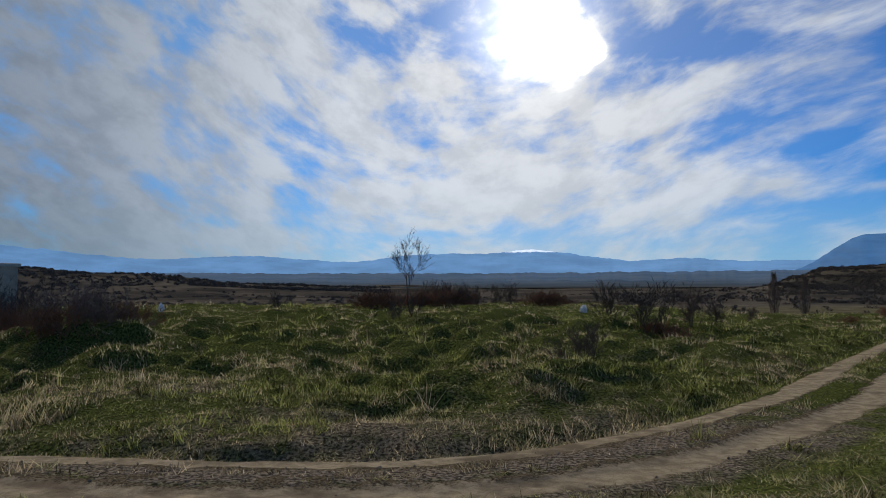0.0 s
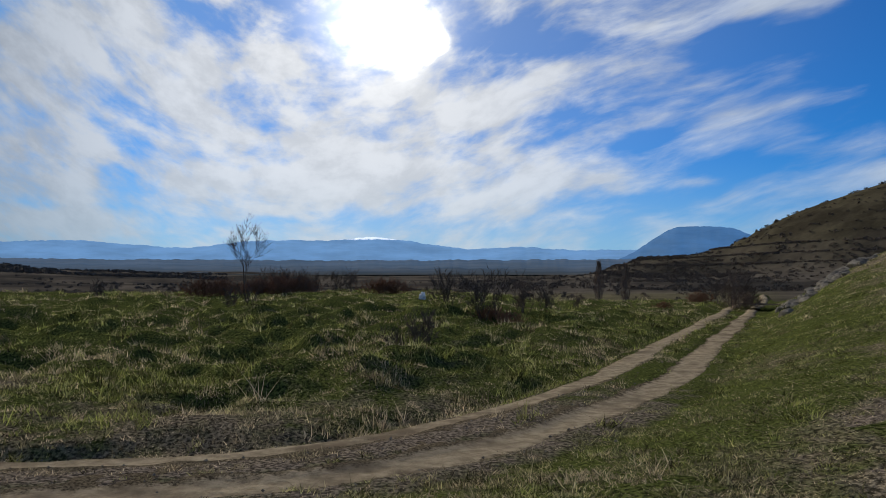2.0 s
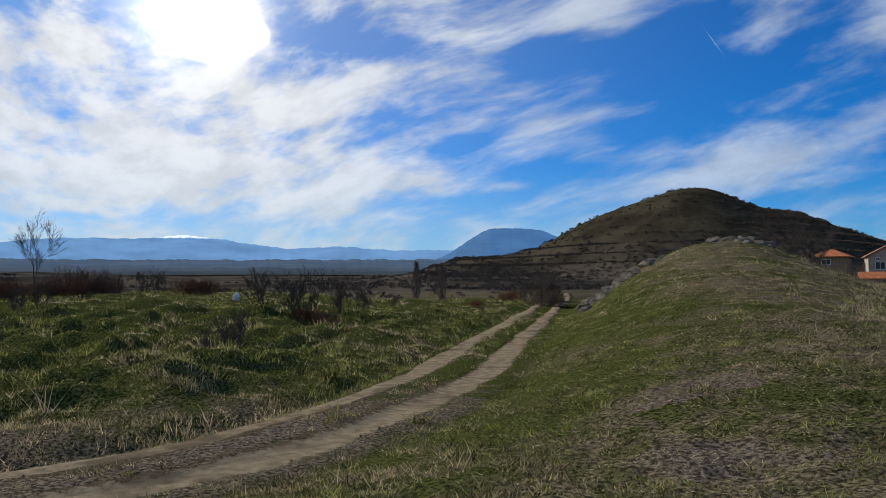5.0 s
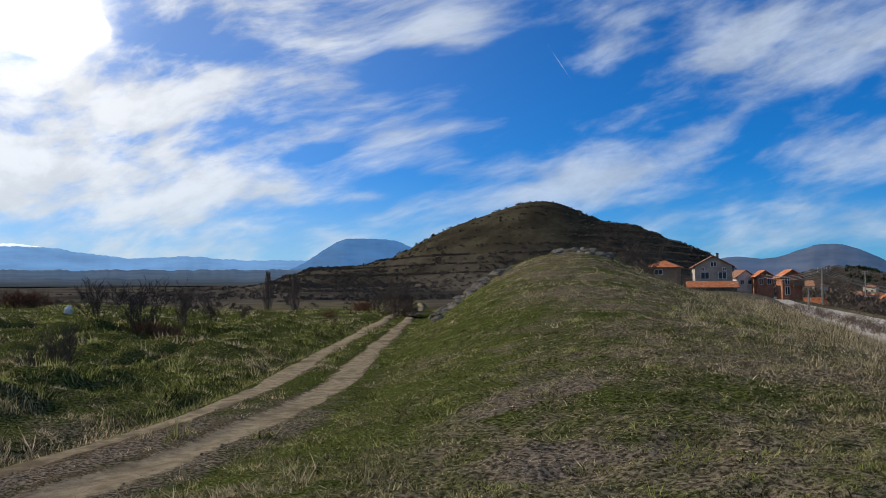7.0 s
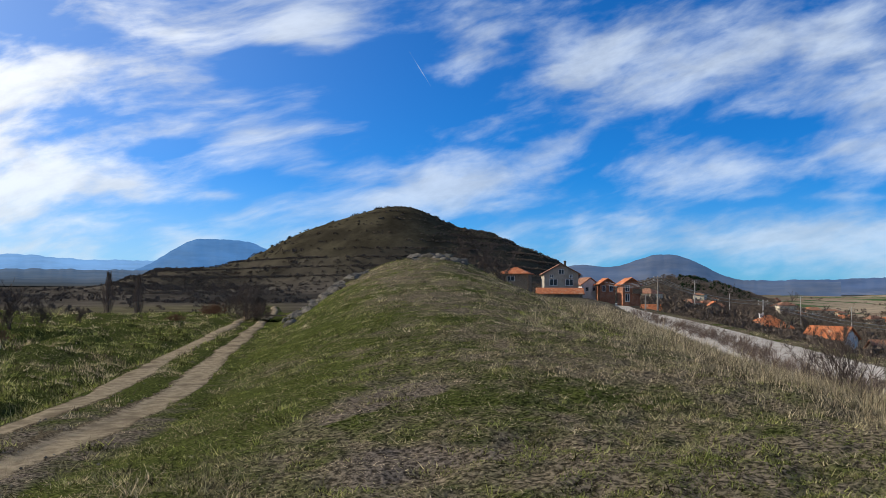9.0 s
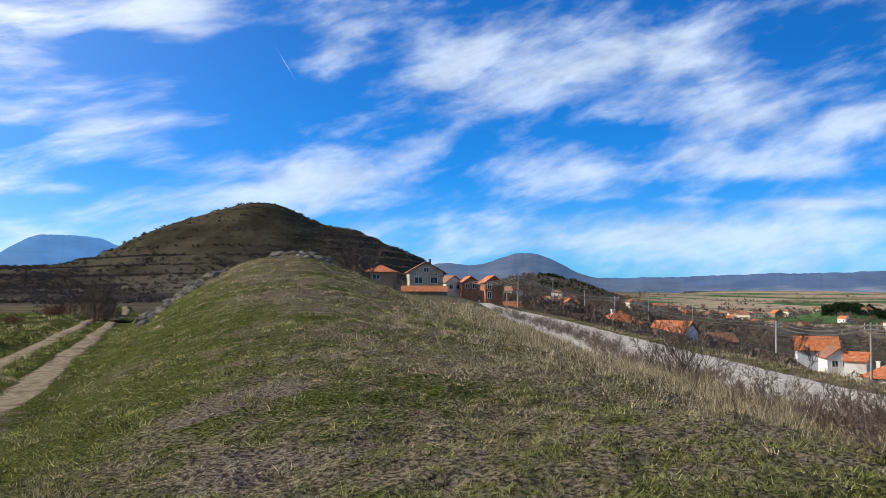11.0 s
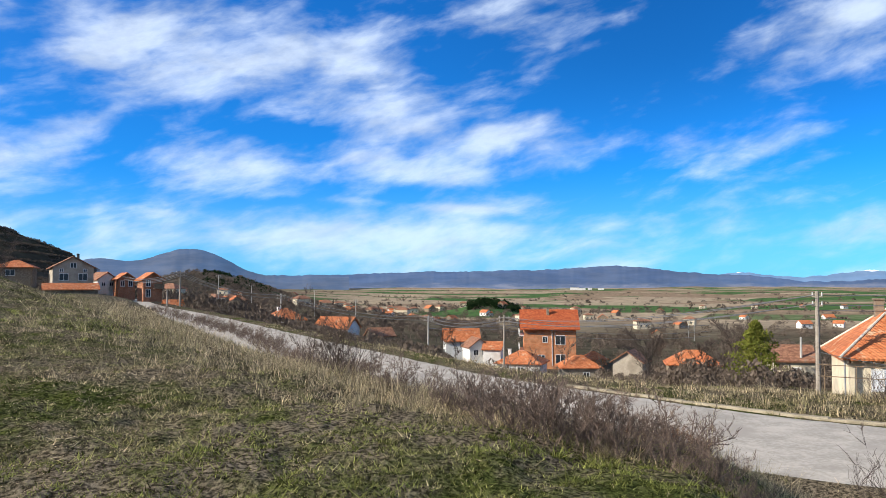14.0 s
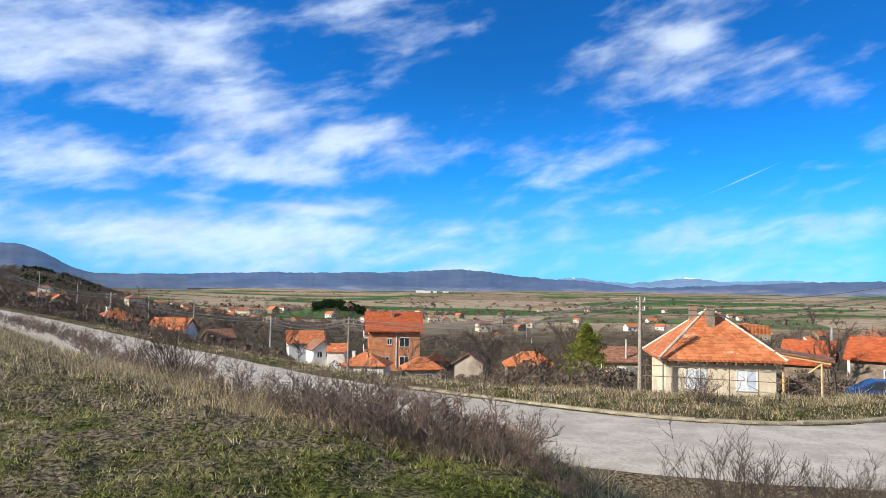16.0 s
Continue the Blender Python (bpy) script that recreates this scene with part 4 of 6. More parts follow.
box(bm, -5.7, -4.2, 2.8, -5.6, 3.5, 3.7)
box(bm, -5.7, -4.2, 5.4, -4.8, 3.5, 5.6)
box(bm, -5.7, -4.2, 5.6, -5.6, 3.5, 6.5)
part("balcony", bm, WHITE, brick, "white rendered side balcony")
bm = bmesh.new()
tube(bm, (0.4, -4.58, 0), (0.4, -4.58, 6.8), 0.07, 0.07)
part("downpipe", bm, FRAME, brick)
house(86.8, 132, -6.5, 7.2, 6.5, 2.2, 1.9, -12, WHITE, TILE_A, "low white house with a hipped orange roof", "hip", 0.5, ((-2.0, 0.5, 1.1, 1.4), (0.4, 0.5, 1.0, 1.2)), ((-2.2, 0.3, 3.0, 1.3),))
house(90.9, 135, -6.7, 6.3, 5.5, 2.1, 1.9, 8, GREY, TILE_A, "small grey outbuilding with a hipped orange roof", "hip", 0.5, ((0.9, 0.5, 0.9, 0.9),))
house(92.0, 160, -5.9, 4.0, 4.0, 1.8, 1.5, 20, BRICK, TILE_A, "small orange-roofed shed behind the brick house", "hip", 0.4)
house(82.3, 150, -5.2, 6.4, 5.5, 3.4, 2.0, 6, WHITE, TILE_A, "white house with a pink tile roof", "gable_x", 0.4, ((0.5, 1.2, 1.0, 1.2),))
house(83.4, 138, -5.2, 3.6, 5.0, 2.0, 1.4, 16, WHITE, TILE_C, "little white gabled house", "gable_y", 0.35, ((-0.7, 0.6, 0.8, 0.9), (0.8, 0.6, 0.7, 0.9)))
house(84.7, 136, -5.3, 3.0, 4.0, 1.8, 1.1, -8, WHITE, TILE_A, "white annexe with an orange roof", "gable_x", 0.3)
house(73.2, 130, -4.1, 5.8, 5.0, 2.6, 1.6, -25, WHITE, TILE_A, "white-gabled house with an orange roof", "gable_x", 0.35, ((-1.0, 0.8, 0.8, 1.0), (1.2, 0.8, 0.8, 1.0)))
house(76.3, 132, -4.3, 3.6, 4.0, 1.7, 1.2, 20, STONE, TILE_C, "small stone barn with a brown tile roof", "gable_x", 0.35)
house(69.4, 128, -3.3, 5.4, 5.0, 2.0, 1.9, 18, WHITE, TILE_A, "orange roofed house sunk among bare shrubs", "hip", 0.45, (), ((-1.0, 0, 3.2, 0.9),))
house(52.0, 178, 0.35, 6.4, 6.0, 2.9, 1.5, -10, STONE, TILE_A, "stone house with an orange roof and a white balcony", "hip", 0.6, ((-0.6, 1.4, 1.6, 1.0),))
house(55.2, 172, -0.2, 7.3, 8.0, 4.6, 2.0, 6, GREY, TILE_C, "tan two-storey gabled house with dark windows", "gable_y", 0.5,
      ((-1.7, 2.0, 1.5, 1.3), (1.7, 2.0, 1.5, 1.3), (0.0, 4.5, 1.0, 0.9), (-2.1, 3.7, 0.6, 0.5), (2.1, 3.7, 0.6, 0.5)), ((1.4, 1.5, 6.2, 1.2),))
house(55.2, 156, -1.3, 8.6, 5.0, 3.2, 1.0, 4, STONE, TILE_A, "long low barn with a fresh orange roof", "gable_x", 0.4)
house(57.1, 180, -0.3, 4.0, 5.0, 2.7, 1.4, 24, WHITE, TILE_C, "small white house with a dark gabled roof", "gable_y", 0.4, ((-0.8, 1.2, 0.7, 0.8), (0.9, 1.2, 0.7, 0.8)))
house(58.5, 176, -0.7, 3.3, 4.0, 4.0, 1.1, 14, SHADED_BRICK, TILE_A, "unplastered brick house with a flat-pitched roof", "gable_y", 0.5, ((-0.8, 2.4, 0.7, 1.1), (0.8, 2.4, 0.7, 1.1)))
orange = house(60.15, 168, -0.75, 3.7, 4.2, 3.9, 1.2, 16, SHADED_BRICK, TILE_A, "orange brick house with open balconies", "gable_y", 0.6, ((-0.9, 0.3, 0.8, 1.5), (-0.9, 2.4, 0.8, 1.2)))
bm = bmesh.new()
box(bm, 0.0, -3.1, 1.9, 2.0, -2.1, 2.05)
box(bm, 0.0, -3.1, 2.05, 2.0, -3.02, 2.9)
part("balcony", bm, TIMBER, orange, "dark timber balcony")
house(61.7, 150, -1.8, 3.0, 3.0, 1.4, 0.9, 10, BRICK, TILE_A, "small brick shed with an orange roof", "gable_x", 0.3)
house(98.8, 112, -6.4, 6.6, 5.0, 1.9, 1.8, 6, STONE, TILE_A, "low stone house under a worn orange roof", "hip", 0.45, ((1.2, 0.6, 0.9, 0.8),))
house(94.6, 125, -6.0, 4.6, 4.5, 1.5, 1.5, -14, GREY, TILE_C, "grey cottage with a patched brown roof", "gable_y", 0.4)
house(105.0, 84, -6.3, 3.6, 5.0, 2.1, 1.2, 10, CREAM, TILE_C, "cream shed behind the pine", "gable_x", 0.3, ((0.2, 0.8, 0.6, 0.6),))
house(117.7, 80, -5.8, 3.8, 5.0, 1.9, 1.7, -6, STONE, TILE_B, "stone barn with a red tile roof", "gable_x", 0.4)
house(121.6, 98, -4.5, 5.2, 5.0, 2.3, 1.5, -4, WHITE, TILE_C, "white house with a brown hipped roof", "hip", 0.5)
house(122.2, 64, -6.2, 4.2, 5.0, 2.5, 1.2, -6, STONE, TILE_B, "old brown stone house with a red tile roof", "gable_x", 0.4, ((0.4, 1.0, 0.7, 0.7),))
shed = house(-31.0, 40, -1.7, 3.2, 3.0, 2.3, 0.1, 0, GREY, CONCRETE, "small flat-roofed plastered shed beyond the track", "hip", 0.12, (), (), "")

# far village: many little houses on the slopes
rng = random.Random(11)
proto = [house(76, 520, -3.0, 8, 7, 3.4, 2.2, 10, WHITE, TILE_A, "distant white house with an orange roof", "gable_x", 0.5, ((-1.8, 1.0, 1.2, 1.3), (1.8, 1.0, 1.2, 1.3)), (), "distant houses"),
         house(78, 560, -3.0, 9, 7, 4.6, 2.0, -20, CREAM, TILE_C, "distant cream house with a brown roof", "hip", 0.5, ((-1.8, 1.4, 1.2, 1.3), (1.8, 1.4, 1.2, 1.3)), (), "distant houses"),
         house(80, 640, -3.0, 7, 8, 3.2, 2.4, 30, STONE, TILE_A, "distant stone house with an orange roof", "gable_y", 0.4, ((-1.3, 0.9, 1.0, 1.2), (1.3, 0.9, 1.0, 1.2)), (), "distant houses")]


def on_land(ob):
    x, y = ob.matrix_basis.translation.x, ob.matrix_basis.translation.y
    ob.matrix_basis.translation.z = land_z(x, y) + 0.1


for ob in proto:
    on_land(ob)
for i in range(96):
    if i < 44:
        a, d = rng.uniform(70, 87), rng.uniform(430, 820)
    elif i < 62:
        a, d = rng.uniform(86, 114), rng.uniform(480, 1100)
    elif i < 84:
        a, d = rng.uniform(57.5, 67), rng.uniform(260, 640)
    else:
        a, d = rng.uniform(92, 120), rng.uniform(330, 520)
    x, y = spot(a, d)
    c = copy_thing(rng.choice(proto), pose(x, y, land_z(x, y) + 0.1, 0, 0, 0))
    c.matrix_basis = pose(x, y, land_z(x, y) + 0.1, 0, 0, -a + rng.uniform(-50, 50)) @ Matrix.Scale(rng.uniform(0.6, 0.95), 4)
for k, (a, w, hgt) in enumerate(((90.7, 30, 11), (91.25, 22, 8), (91.8, 14, 7), (92.6, 20, 6))):
    x, y = spot(a, 2700)
    b = root("factory", x, y, land_z(x, y) - 1, -a, "far white factory block on the plain", "factory", "factory blocks")
    bm = bmesh.new()
    box(bm, -w / 2, -10, 0, w / 2, 10, hgt, 0.4)
    part("wall", bm, WHITE, b)
    bm = bmesh.new()
    box(bm, -w / 2 - 0.5, -10.5, hgt, w / 2 + 0.5, 10.5, hgt + 0.8, 0.2)
    part("roof", bm, CONCRETE, b)

# ---- poles and wires ----
POLES = []


def pole(az, d, el_top, wood=True, arm=True, reach=0.75):
    x, y = spot(az, d)
    g = land_z(x, y)
    top = EYE + d * math.tan(radians(el_top))
    p = root("utility_pole", x, y, g - 0.05, -az, "weathered wooden utility pole" if wood else "grey concrete utility pole", "utility pole", "utility poles")
    h = top - g
    bm = bmesh.new()
    tube(bm, (0, 0, 0), (0.01 * h, 0, h), 0.15, 0.10, 8)
    part("shaft", bm, POLE_WOOD if wood else CONCRETE, p)
    if arm:
        for k, zz in enumerate((h - 0.35, h - 0.85)):
            bm = bmesh.new()
            box(bm, -reach + 0.01 * h, -0.06, zz, reach + 0.01 * h, 0.05, zz + 0.1, 0.01)
            part("crossarm", bm, POLE_WOOD, p)
            for s in (-reach * 0.84, reach * 0.84):
                bm = bmesh.new()
                tube(bm, (s + 0.01 * h, 0, zz + 0.1), (s + 0.01 * h, 0, zz + 0.3), 0.055, 0.035, 6)
                part("insulator", bm, PORCELAIN, p)
    POLES.append(Vector((x, y, top)))
    return p


# the armless pair at azimuth 98.6 and 99.0 stands in for two pale towers
for spec in ((58.45, 175, 0.87), (62.15, 132, 1.2), (69.1, 128, -0.45, False), (79.85, 118, -2.1, False), (85.45, 102, -2.1), (106.6, 48, -0.3, True, True, 0.28),
             (61.3, 128, -0.1, True, False), (105.7, 82, -3.4, False, False), (119.0, 84, -2.2, False, False), (74.5, 240, -0.9, False), (98.6, 330, -2.5, False, False), (99.0, 330, -2.45, False, False),
             (67.0, 230, 0.3, False), (71.5, 300, -0.2, False), (64.7, 260, 0.9, False), (88.0, 260, -2.0, False)):
    pole(*spec)


def wire(p, q, sag, r=0.016):
    cu = bpy.data.curves.new("power_cable", "CURVE")
    cu.dimensions, cu.bevel_depth, cu.bevel_resolution = "3D", r, 0
    s = cu.splines.new("POLY")
    s.points.add(16)
    for i in range(17):
        f = i / 16
        v = Vector(p).lerp(Vector(q), f) - Vector((0, 0, sag * 4 * f * (1 - f)))
        s.points[i].co = (*v, 1)
    cu.materials.append(CABLE)
    tagged(new("power_cable", cu), "slack black overhead power cable between poles", "cable", "power cables")


for i, j in ((0, 1), (1, 2), (2, 3), (3, 4), (4, 5)):
    for k, drop in ((-0.5, 0.25), (0.5, 0.25), (-0.4, 0.75), (0.4, 0.75)):
        off = Vector((k, -k * 0.4, -drop))
        wire(POLES[i] + off, POLES[j] + off, 1.0 + 0.15 * k, 0.034 if i < 3 else 0.026)
for k in (0.25, 0.8, 1.1):
    wire(POLES[5] + Vector((0, 0, -k)), Vector((*spot(126, 60), 3.4 - k)), 0.7, 0.022)
wire(POLES[5] + Vector((0, 0, -3.4)), Vector((*spot(118, 50), -2.9)), 0.35, 0.018)
for k in (0.4, 1.3, 2.0):
    wire(POLES[4] + Vector((0, 0, -k)), Vector((*spot(100, 120), -3.6 - k)), 0.8, 0.026)
    wire(POLES[3] + Vector((0, 0, -k)), POLES[15] + Vector((0, 0, -k)), 1.5, 0.034)

# vine trellis in front of the cottage
trellis = root("vine_trellis", *spot(111.8, 47.5), land_z(*spot(111.8, 47.5)) - 0.1, -111, "rusty pipe trellis with bare vines before the cottage", "trellis")
for k in range(6):
    bm = bmesh.new()
    tube(bm, (-4 + 1.55 * k, 0, -0.3), (-4 + 1.55 * k, 0.05, 1.75), 0.03, 0.03, 6)
    part("post", bm, TIMBER, trellis)
for zz in (1.1, 1.72):
    bm = bmesh.new()
    tube(bm, (-4.3, 0, zz), (4.1, 0.05, zz - 0.08), 0.024, 0.024, 6)
    part("rail", bm, TIMBER, trellis)
vine = random.Random(9)
for k in range(9):
    bm = bmesh.new()
    q = Vector((vine.uniform(-4, 4), 0, -0.2))
    for i in range(9):
        n_ = q + Vector((vine.uniform(-0.35, 0.35), vine.uniform(-0.08, 0.08), vine.uniform(0.08, 0.32) if q.z < 1.6 else vine.uniform(-0.15, 0.1)))
        tube(bm, q, n_, 0.028 - 0.002 * i, 0.026 - 0.002 * i, 5)
        q = n_
    part("vine", bm, TIMBER, trellis)

# ---- plants ----


def plant_material(name, a, b, rough=0.9):
    m, t, bs = material(name, rough)
    p = coords(t)
    f = t.math("ADD", t.math("MULTIPLY", by_island(t), 0.7), t.math("MULTIPLY", t.noise(p, 3.0, 3), 0.3))
    t.put(bs.inputs["Base Color"], t.mix(f, a, b))
    return m


def blade_material():
    m, t, bs = material("grass_blade", 0.9)
    dry = attribute(t, "dry")
    r = by_island(t)
    green = t.mix(r, (0.06, 0.073, 0.016), (0.27, 0.28, 0.078))
    straw = t.mix(r, (0.13, 0.10, 0.062), (0.54, 0.435, 0.28))
    c = t.mix(dry, green, straw)
    c = t.mix(1.0, c, t.ramp(attribute(t, "tone"), 0.0, 1.0, 0.08, 2.15, False), "MULTIPLY")
    t.put(bs.inputs["Base Color"], c)
    thin = t.t.nodes.new("ShaderNodeBsdfTranslucent")
    t.put(thin.inputs[0], c)
    both = t.t.nodes.new("ShaderNodeMixShader")
    both.inputs[0].default_value = 0.36
    t.put(both.inputs[1], bs.outputs[0])
    t.put(both.inputs[2], thin.outputs[0])
    t.put(t.t.nodes["Material Output"].inputs[0], both.outputs[0])
    return m


TWIG = plant_material("bare_twig", (0.055, 0.042, 0.034), (0.16, 0.125, 0.105))
BARK = speckled("bark", (0.07, 0.055, 0.045), (0.16, 0.13, 0.105), 8.0, 0.95, 0.5)
PALE_TWIG = plant_material("pale_twig", (0.08, 0.058, 0.046), (0.27, 0.20, 0.16))
RUST_TWIG = plant_material("rusty_twig", (0.13, 0.065, 0.04), (0.24, 0.13, 0.08))
BLADE = blade_material()
NEEDLE = plant_material("pine_needle", (0.09, 0.115, 0.02), (0.24, 0.235, 0.05))
CONIFER = plant_material("dark_conifer", (0.010, 0.022, 0.009), (0.024, 0.042, 0.016))
GARDEN = plant_material("garden_scrub", (0.085, 0.065, 0.05), (0.21, 0.165, 0.13))
SCRUB = plant_material("leafless_scrub", (0.07, 0.056, 0.045), (0.165, 0.132, 0.105))
ROCK = speckled("lichened_rock", (0.07, 0.062, 0.052), (0.21, 0.19, 0.16), 2.2, 0.95, 0.8, (0.13, 0.125, 0.08))


def branches(seed, height, spread, stems, levels=3, thick=0.03, lean=0.5, kids=5, wander=0.25, upright=0.15, least=0.004, reach=1.0):
    """Bare branching wood as tapered three-sided twigs: points and faces."""
    rg = random.Random(seed)
    verts, faces = [], []

    def limb(p, way, length, r, level):
        n = 4 if level < levels else 3
        q, rows = Vector(p), []
        w = Vector(way).normalized()
        for i in range(n + 1):
            f = i / n
            rr = r * (1 - 0.75 * f)
            s = w.cross(Vector((0.31, 0.77, 0.55))).normalized()
            t2 = w.cross(s)
            k0 = len(verts)
            for k in range(3):
                a = k * math.tau / 3
                verts.append(q + (s * math.cos(a) + t2 * math.sin(a)) * rr)
            rows.append((k0, q.copy(), w.copy(), rr))
            w = (w + Vector((rg.uniform(-1, 1), rg.uniform(-1, 1), rg.uniform(-0.6, 0.8) + upright)) * wander).normalized()
            q = q + w * (length / n)
        for i in range(n):
            a, b = rows[i][0], rows[i + 1][0]
            for k in range(3):
                faces.append((a + k, a + (k + 1) % 3, b + (k + 1) % 3, b + k))
        if level < levels:
            for c in range(kids):
                i = rg.randint(1, n)
                _, o, ow, rr = rows[i]
                side = Vector((rg.uniform(-1, 1), rg.uniform(-1, 1), rg.uniform(-0.3, 0.9)))
                limb(o, ow * 0.8 + side * 0.8, length * rg.uniform(0.35, 0.65) * reach, max(rr * 0.6, least), level + 1)

    for s in range(stems):
        a, f = rg.uniform(0, math.tau), rg.uniform(0, 1)
        base = Vector((math.cos(a), math.sin(a), 0)) * spread * 0.35 * f
        base.z = -0.08
        way = Vector((math.cos(a) * lean * f, math.sin(a) * lean * f, 1))
        limb(base, way, height * rg.uniform(0.6, 0.95), thick * rg.uniform(0.6, 1.1), 1)
    return verts, faces


def shrub(seed, height, spread, stems, mat, label, category="shrub", name="shrub", **more):
    v, f = branches(seed, height, spread, stems, **more)
    me = bpy.data.meshes.new(name)
    me.from_pydata(v, [], f)
    me.materials.append(mat)
    return tagged(new(name, me), label, category, "bare shrubs")


def plant_at(ob, az, d, size=1.0, turn_deg=0.0, sink=0.0):
    x, y = spot(az, d)
    ob.matrix_basis = pose(x, y, land_z(x, y) - sink, 0, 0, turn_deg) @ Matrix.Scale(size, 4)
    return ob


def copy_at(ob, az, d, size, turn_deg, sink=0.0):
    x, y = spot(az, d)
    s = ob.scale[0]
    c = copy_thing(ob, pose(x, y, land_z(x, y) - sink, 0, 0, turn_deg))
    c.matrix_basis = pose(x, y, land_z(x, y) - sink, 0, 0, turn_deg) @ Matrix.Scale(size, 4)
    return c


# roadside thicket on the lip of the bank
thorn = [shrub(k, 1.15, 1.7, 14, PALE_TWIG, "tangled leafless thorn bush on the bank above the road", levels=4, thick=0.014, lean=1.1, kids=4, wander=0.45, upright=0.0, least=0.0075) for k in (21, 22, 23)]
plant_at(thorn[0], 87, 10.9, 0.6)
plant_at(thorn[1], 91, 10.3, 0.62, 70)
plant_at(thorn[2], 95.5, 9.6, 0.58, 140)
rg = random.Random(4)
for az_, d_, s_ in ((83.5, 11.8, 0.85), (85.2, 11.0, 0.8), (89, 11.0, 0.9), (93.3, 9.9, 0.85), (98.2, 9.3, 0.7), (101.0, 9.0, 0.55), (104, 8.9, 0.42), (80.8, 13.4, 0.75), (78.2, 15.6, 0.7), (75.5, 19.0, 0.8),
                   (97, 10.2, 0.75), (90.2, 9.8, 0.7), (86.4, 10.0, 0.65), (92.2, 10.8, 0.85), (88, 10.2, 0.8), (94.6, 10.4, 0.8), (84.3, 12.6, 0.8), (82.0, 12.4, 0.7), (99.6, 9.8, 0.6), (107, 9.2, 0.35)):
    copy_at(rg.choice(thorn), az_, d_, s_ * rg.uniform(0.65, 0.95) * (1 - 0.42 * min(1.0, max(0.0, (az_ - 88) / 11))), rg.uniform(0, 360))
for i in range(46):
    f = i / 45
    k = 40 + 90 * f
    az_ = 60.2 + 14.8 * (1 - f) ** 1.0
    d_ = 24 * math.exp(1.55 * f)
    copy_at(rg.choice(thorn), az_ + rg.uniform(-0.5, 0.3), d_ * rg.uniform(0.93, 1.02), rg.uniform(0.45, 0.8) * (1 + 0.4 * f), rg.uniform(0, 360))
lone = shrub(31, 1.15, 1.1, 30, TWIG, "leafless round shrub standing alone beside the road", levels=4, thick=0.014, lean=0.9, kids=4, wander=0.3)
plant_at(lone, 112.4, 10.6, 0.85)
copy_at(lone, 118.6, 11.4, 0.7, 80)
copy_at(lone, 110.3, 26.5, 0.75, 30)
copy_at(lone, 73.3, 22.5, 1.25, 200)
copy_at(lone, 120.6, 10.6, 0.5, 130)
# shrubs of the rough field
hedge = [shrub(41 + k, 1.9, 1.4, 9, TWIG, "upright leafless shrub in the rough field", levels=4, thick=0.034, lean=0.7, kids=5, wander=0.22, least=0.011) for k in range(3)]
for k, (az_, d_, s_) in enumerate(((12.3, 36, 0.72), (14.8, 35, 0.85), (17.6, 37, 0.7))):
    plant_at(hedge[k], az_, d_, s_, 40 * k)
for az_, d_, s_ in ((19.3, 50, 0.7), (-3.6, 44, 0.5), (-2.2, 42, 0.5), (-0.6, 62, 0.75), (0.5, 63, 0.85), (1.4, 61, 0.7), (3.9, 66, 0.7), (-4.4, 60, 0.4), (32.4, 62, 1.1), (33.2, 66, 0.9), (31.3, 70, 0.8),
                   (-12.0, 50, 0.55), (-27.5, 36, 0.9), (-28.8, 35, 0.8), (10.5, 21, 0.42), (10.1, 22, 0.36), (8.3, 23, 0.32), (-29.8, 34, 0.9), (5.0, 64, 0.7), (-1.5, 60, 0.5), (21.6, 52, 0.4), (2.4, 64, 0.65)):
    copy_at(rg.choice(hedge), az_, d_, s_, rg.uniform(0, 360))


bramble = [shrub(47 + k, 1.1, 3.6, 60, RUST_TWIG if k else PALE_TWIG, "low dark tangle of leafless brambles in the field", "bramble", "bramble", levels=3, thick=0.016, lean=1.2, kids=6, wander=0.45, upright=-0.05, least=0.010) for k in range(2)]
plant_at(bramble[0], -24.5, 30, 1.0)
plant_at(bramble[1], -5.3, 56, 1.05, 40)
for az_, d_, s_ in ((-22.3, 31, 0.85), (-26.5, 29, 0.9), (-0.2, 60, 1.2), (1.2, 61, 1.1), (-4.0, 57, 1.0), (7.0, 60, 0.95), (8.2, 60, 0.9), (-1.8, 59, 1.0), (16.5, 34, 0.5), (15.2, 35, 0.45), (33.0, 64, 0.9), (-29.4, 33, 1.0), (27.6, 52, 0.35), (30.2, 70, 0.8)):
    copy_at(rg.choice(bramble), az_, d_, s_, rg.uniform(0, 360))

for az_, d_, s_ in ((94, 13.4, 0.2), (96.5, 13.0, 0.24), (98.5, 12.6, 0.2), (91.5, 14.0, 0.2)):
    copy_at(bramble[1], az_, d_, s_, rg.uniform(0, 360))


def bare_tree(seed, height, mat, label, **more):
    v, f = branches(seed, height, 0.1, 1, **more)
    t = root("bare_tree", 0, 0, 0, 0, label, "tree")
    for nm, pick, m in (("trunk", range(0, 12), BARK), ("crown", range(12, len(f)), mat)):
        me = bpy.data.meshes.new(nm)
        fs = [f[i] for i in pick]
        used = sorted({i for q in fs for i in q})
        at = {v_: k for k, v_ in enumerate(used)}
        me.from_pydata([v[i] for i in used], [], [[at[i] for i in q] for q in fs])
        me.materials.append(m)
        ob = new(nm, me)
        ob.parent = t
    return t


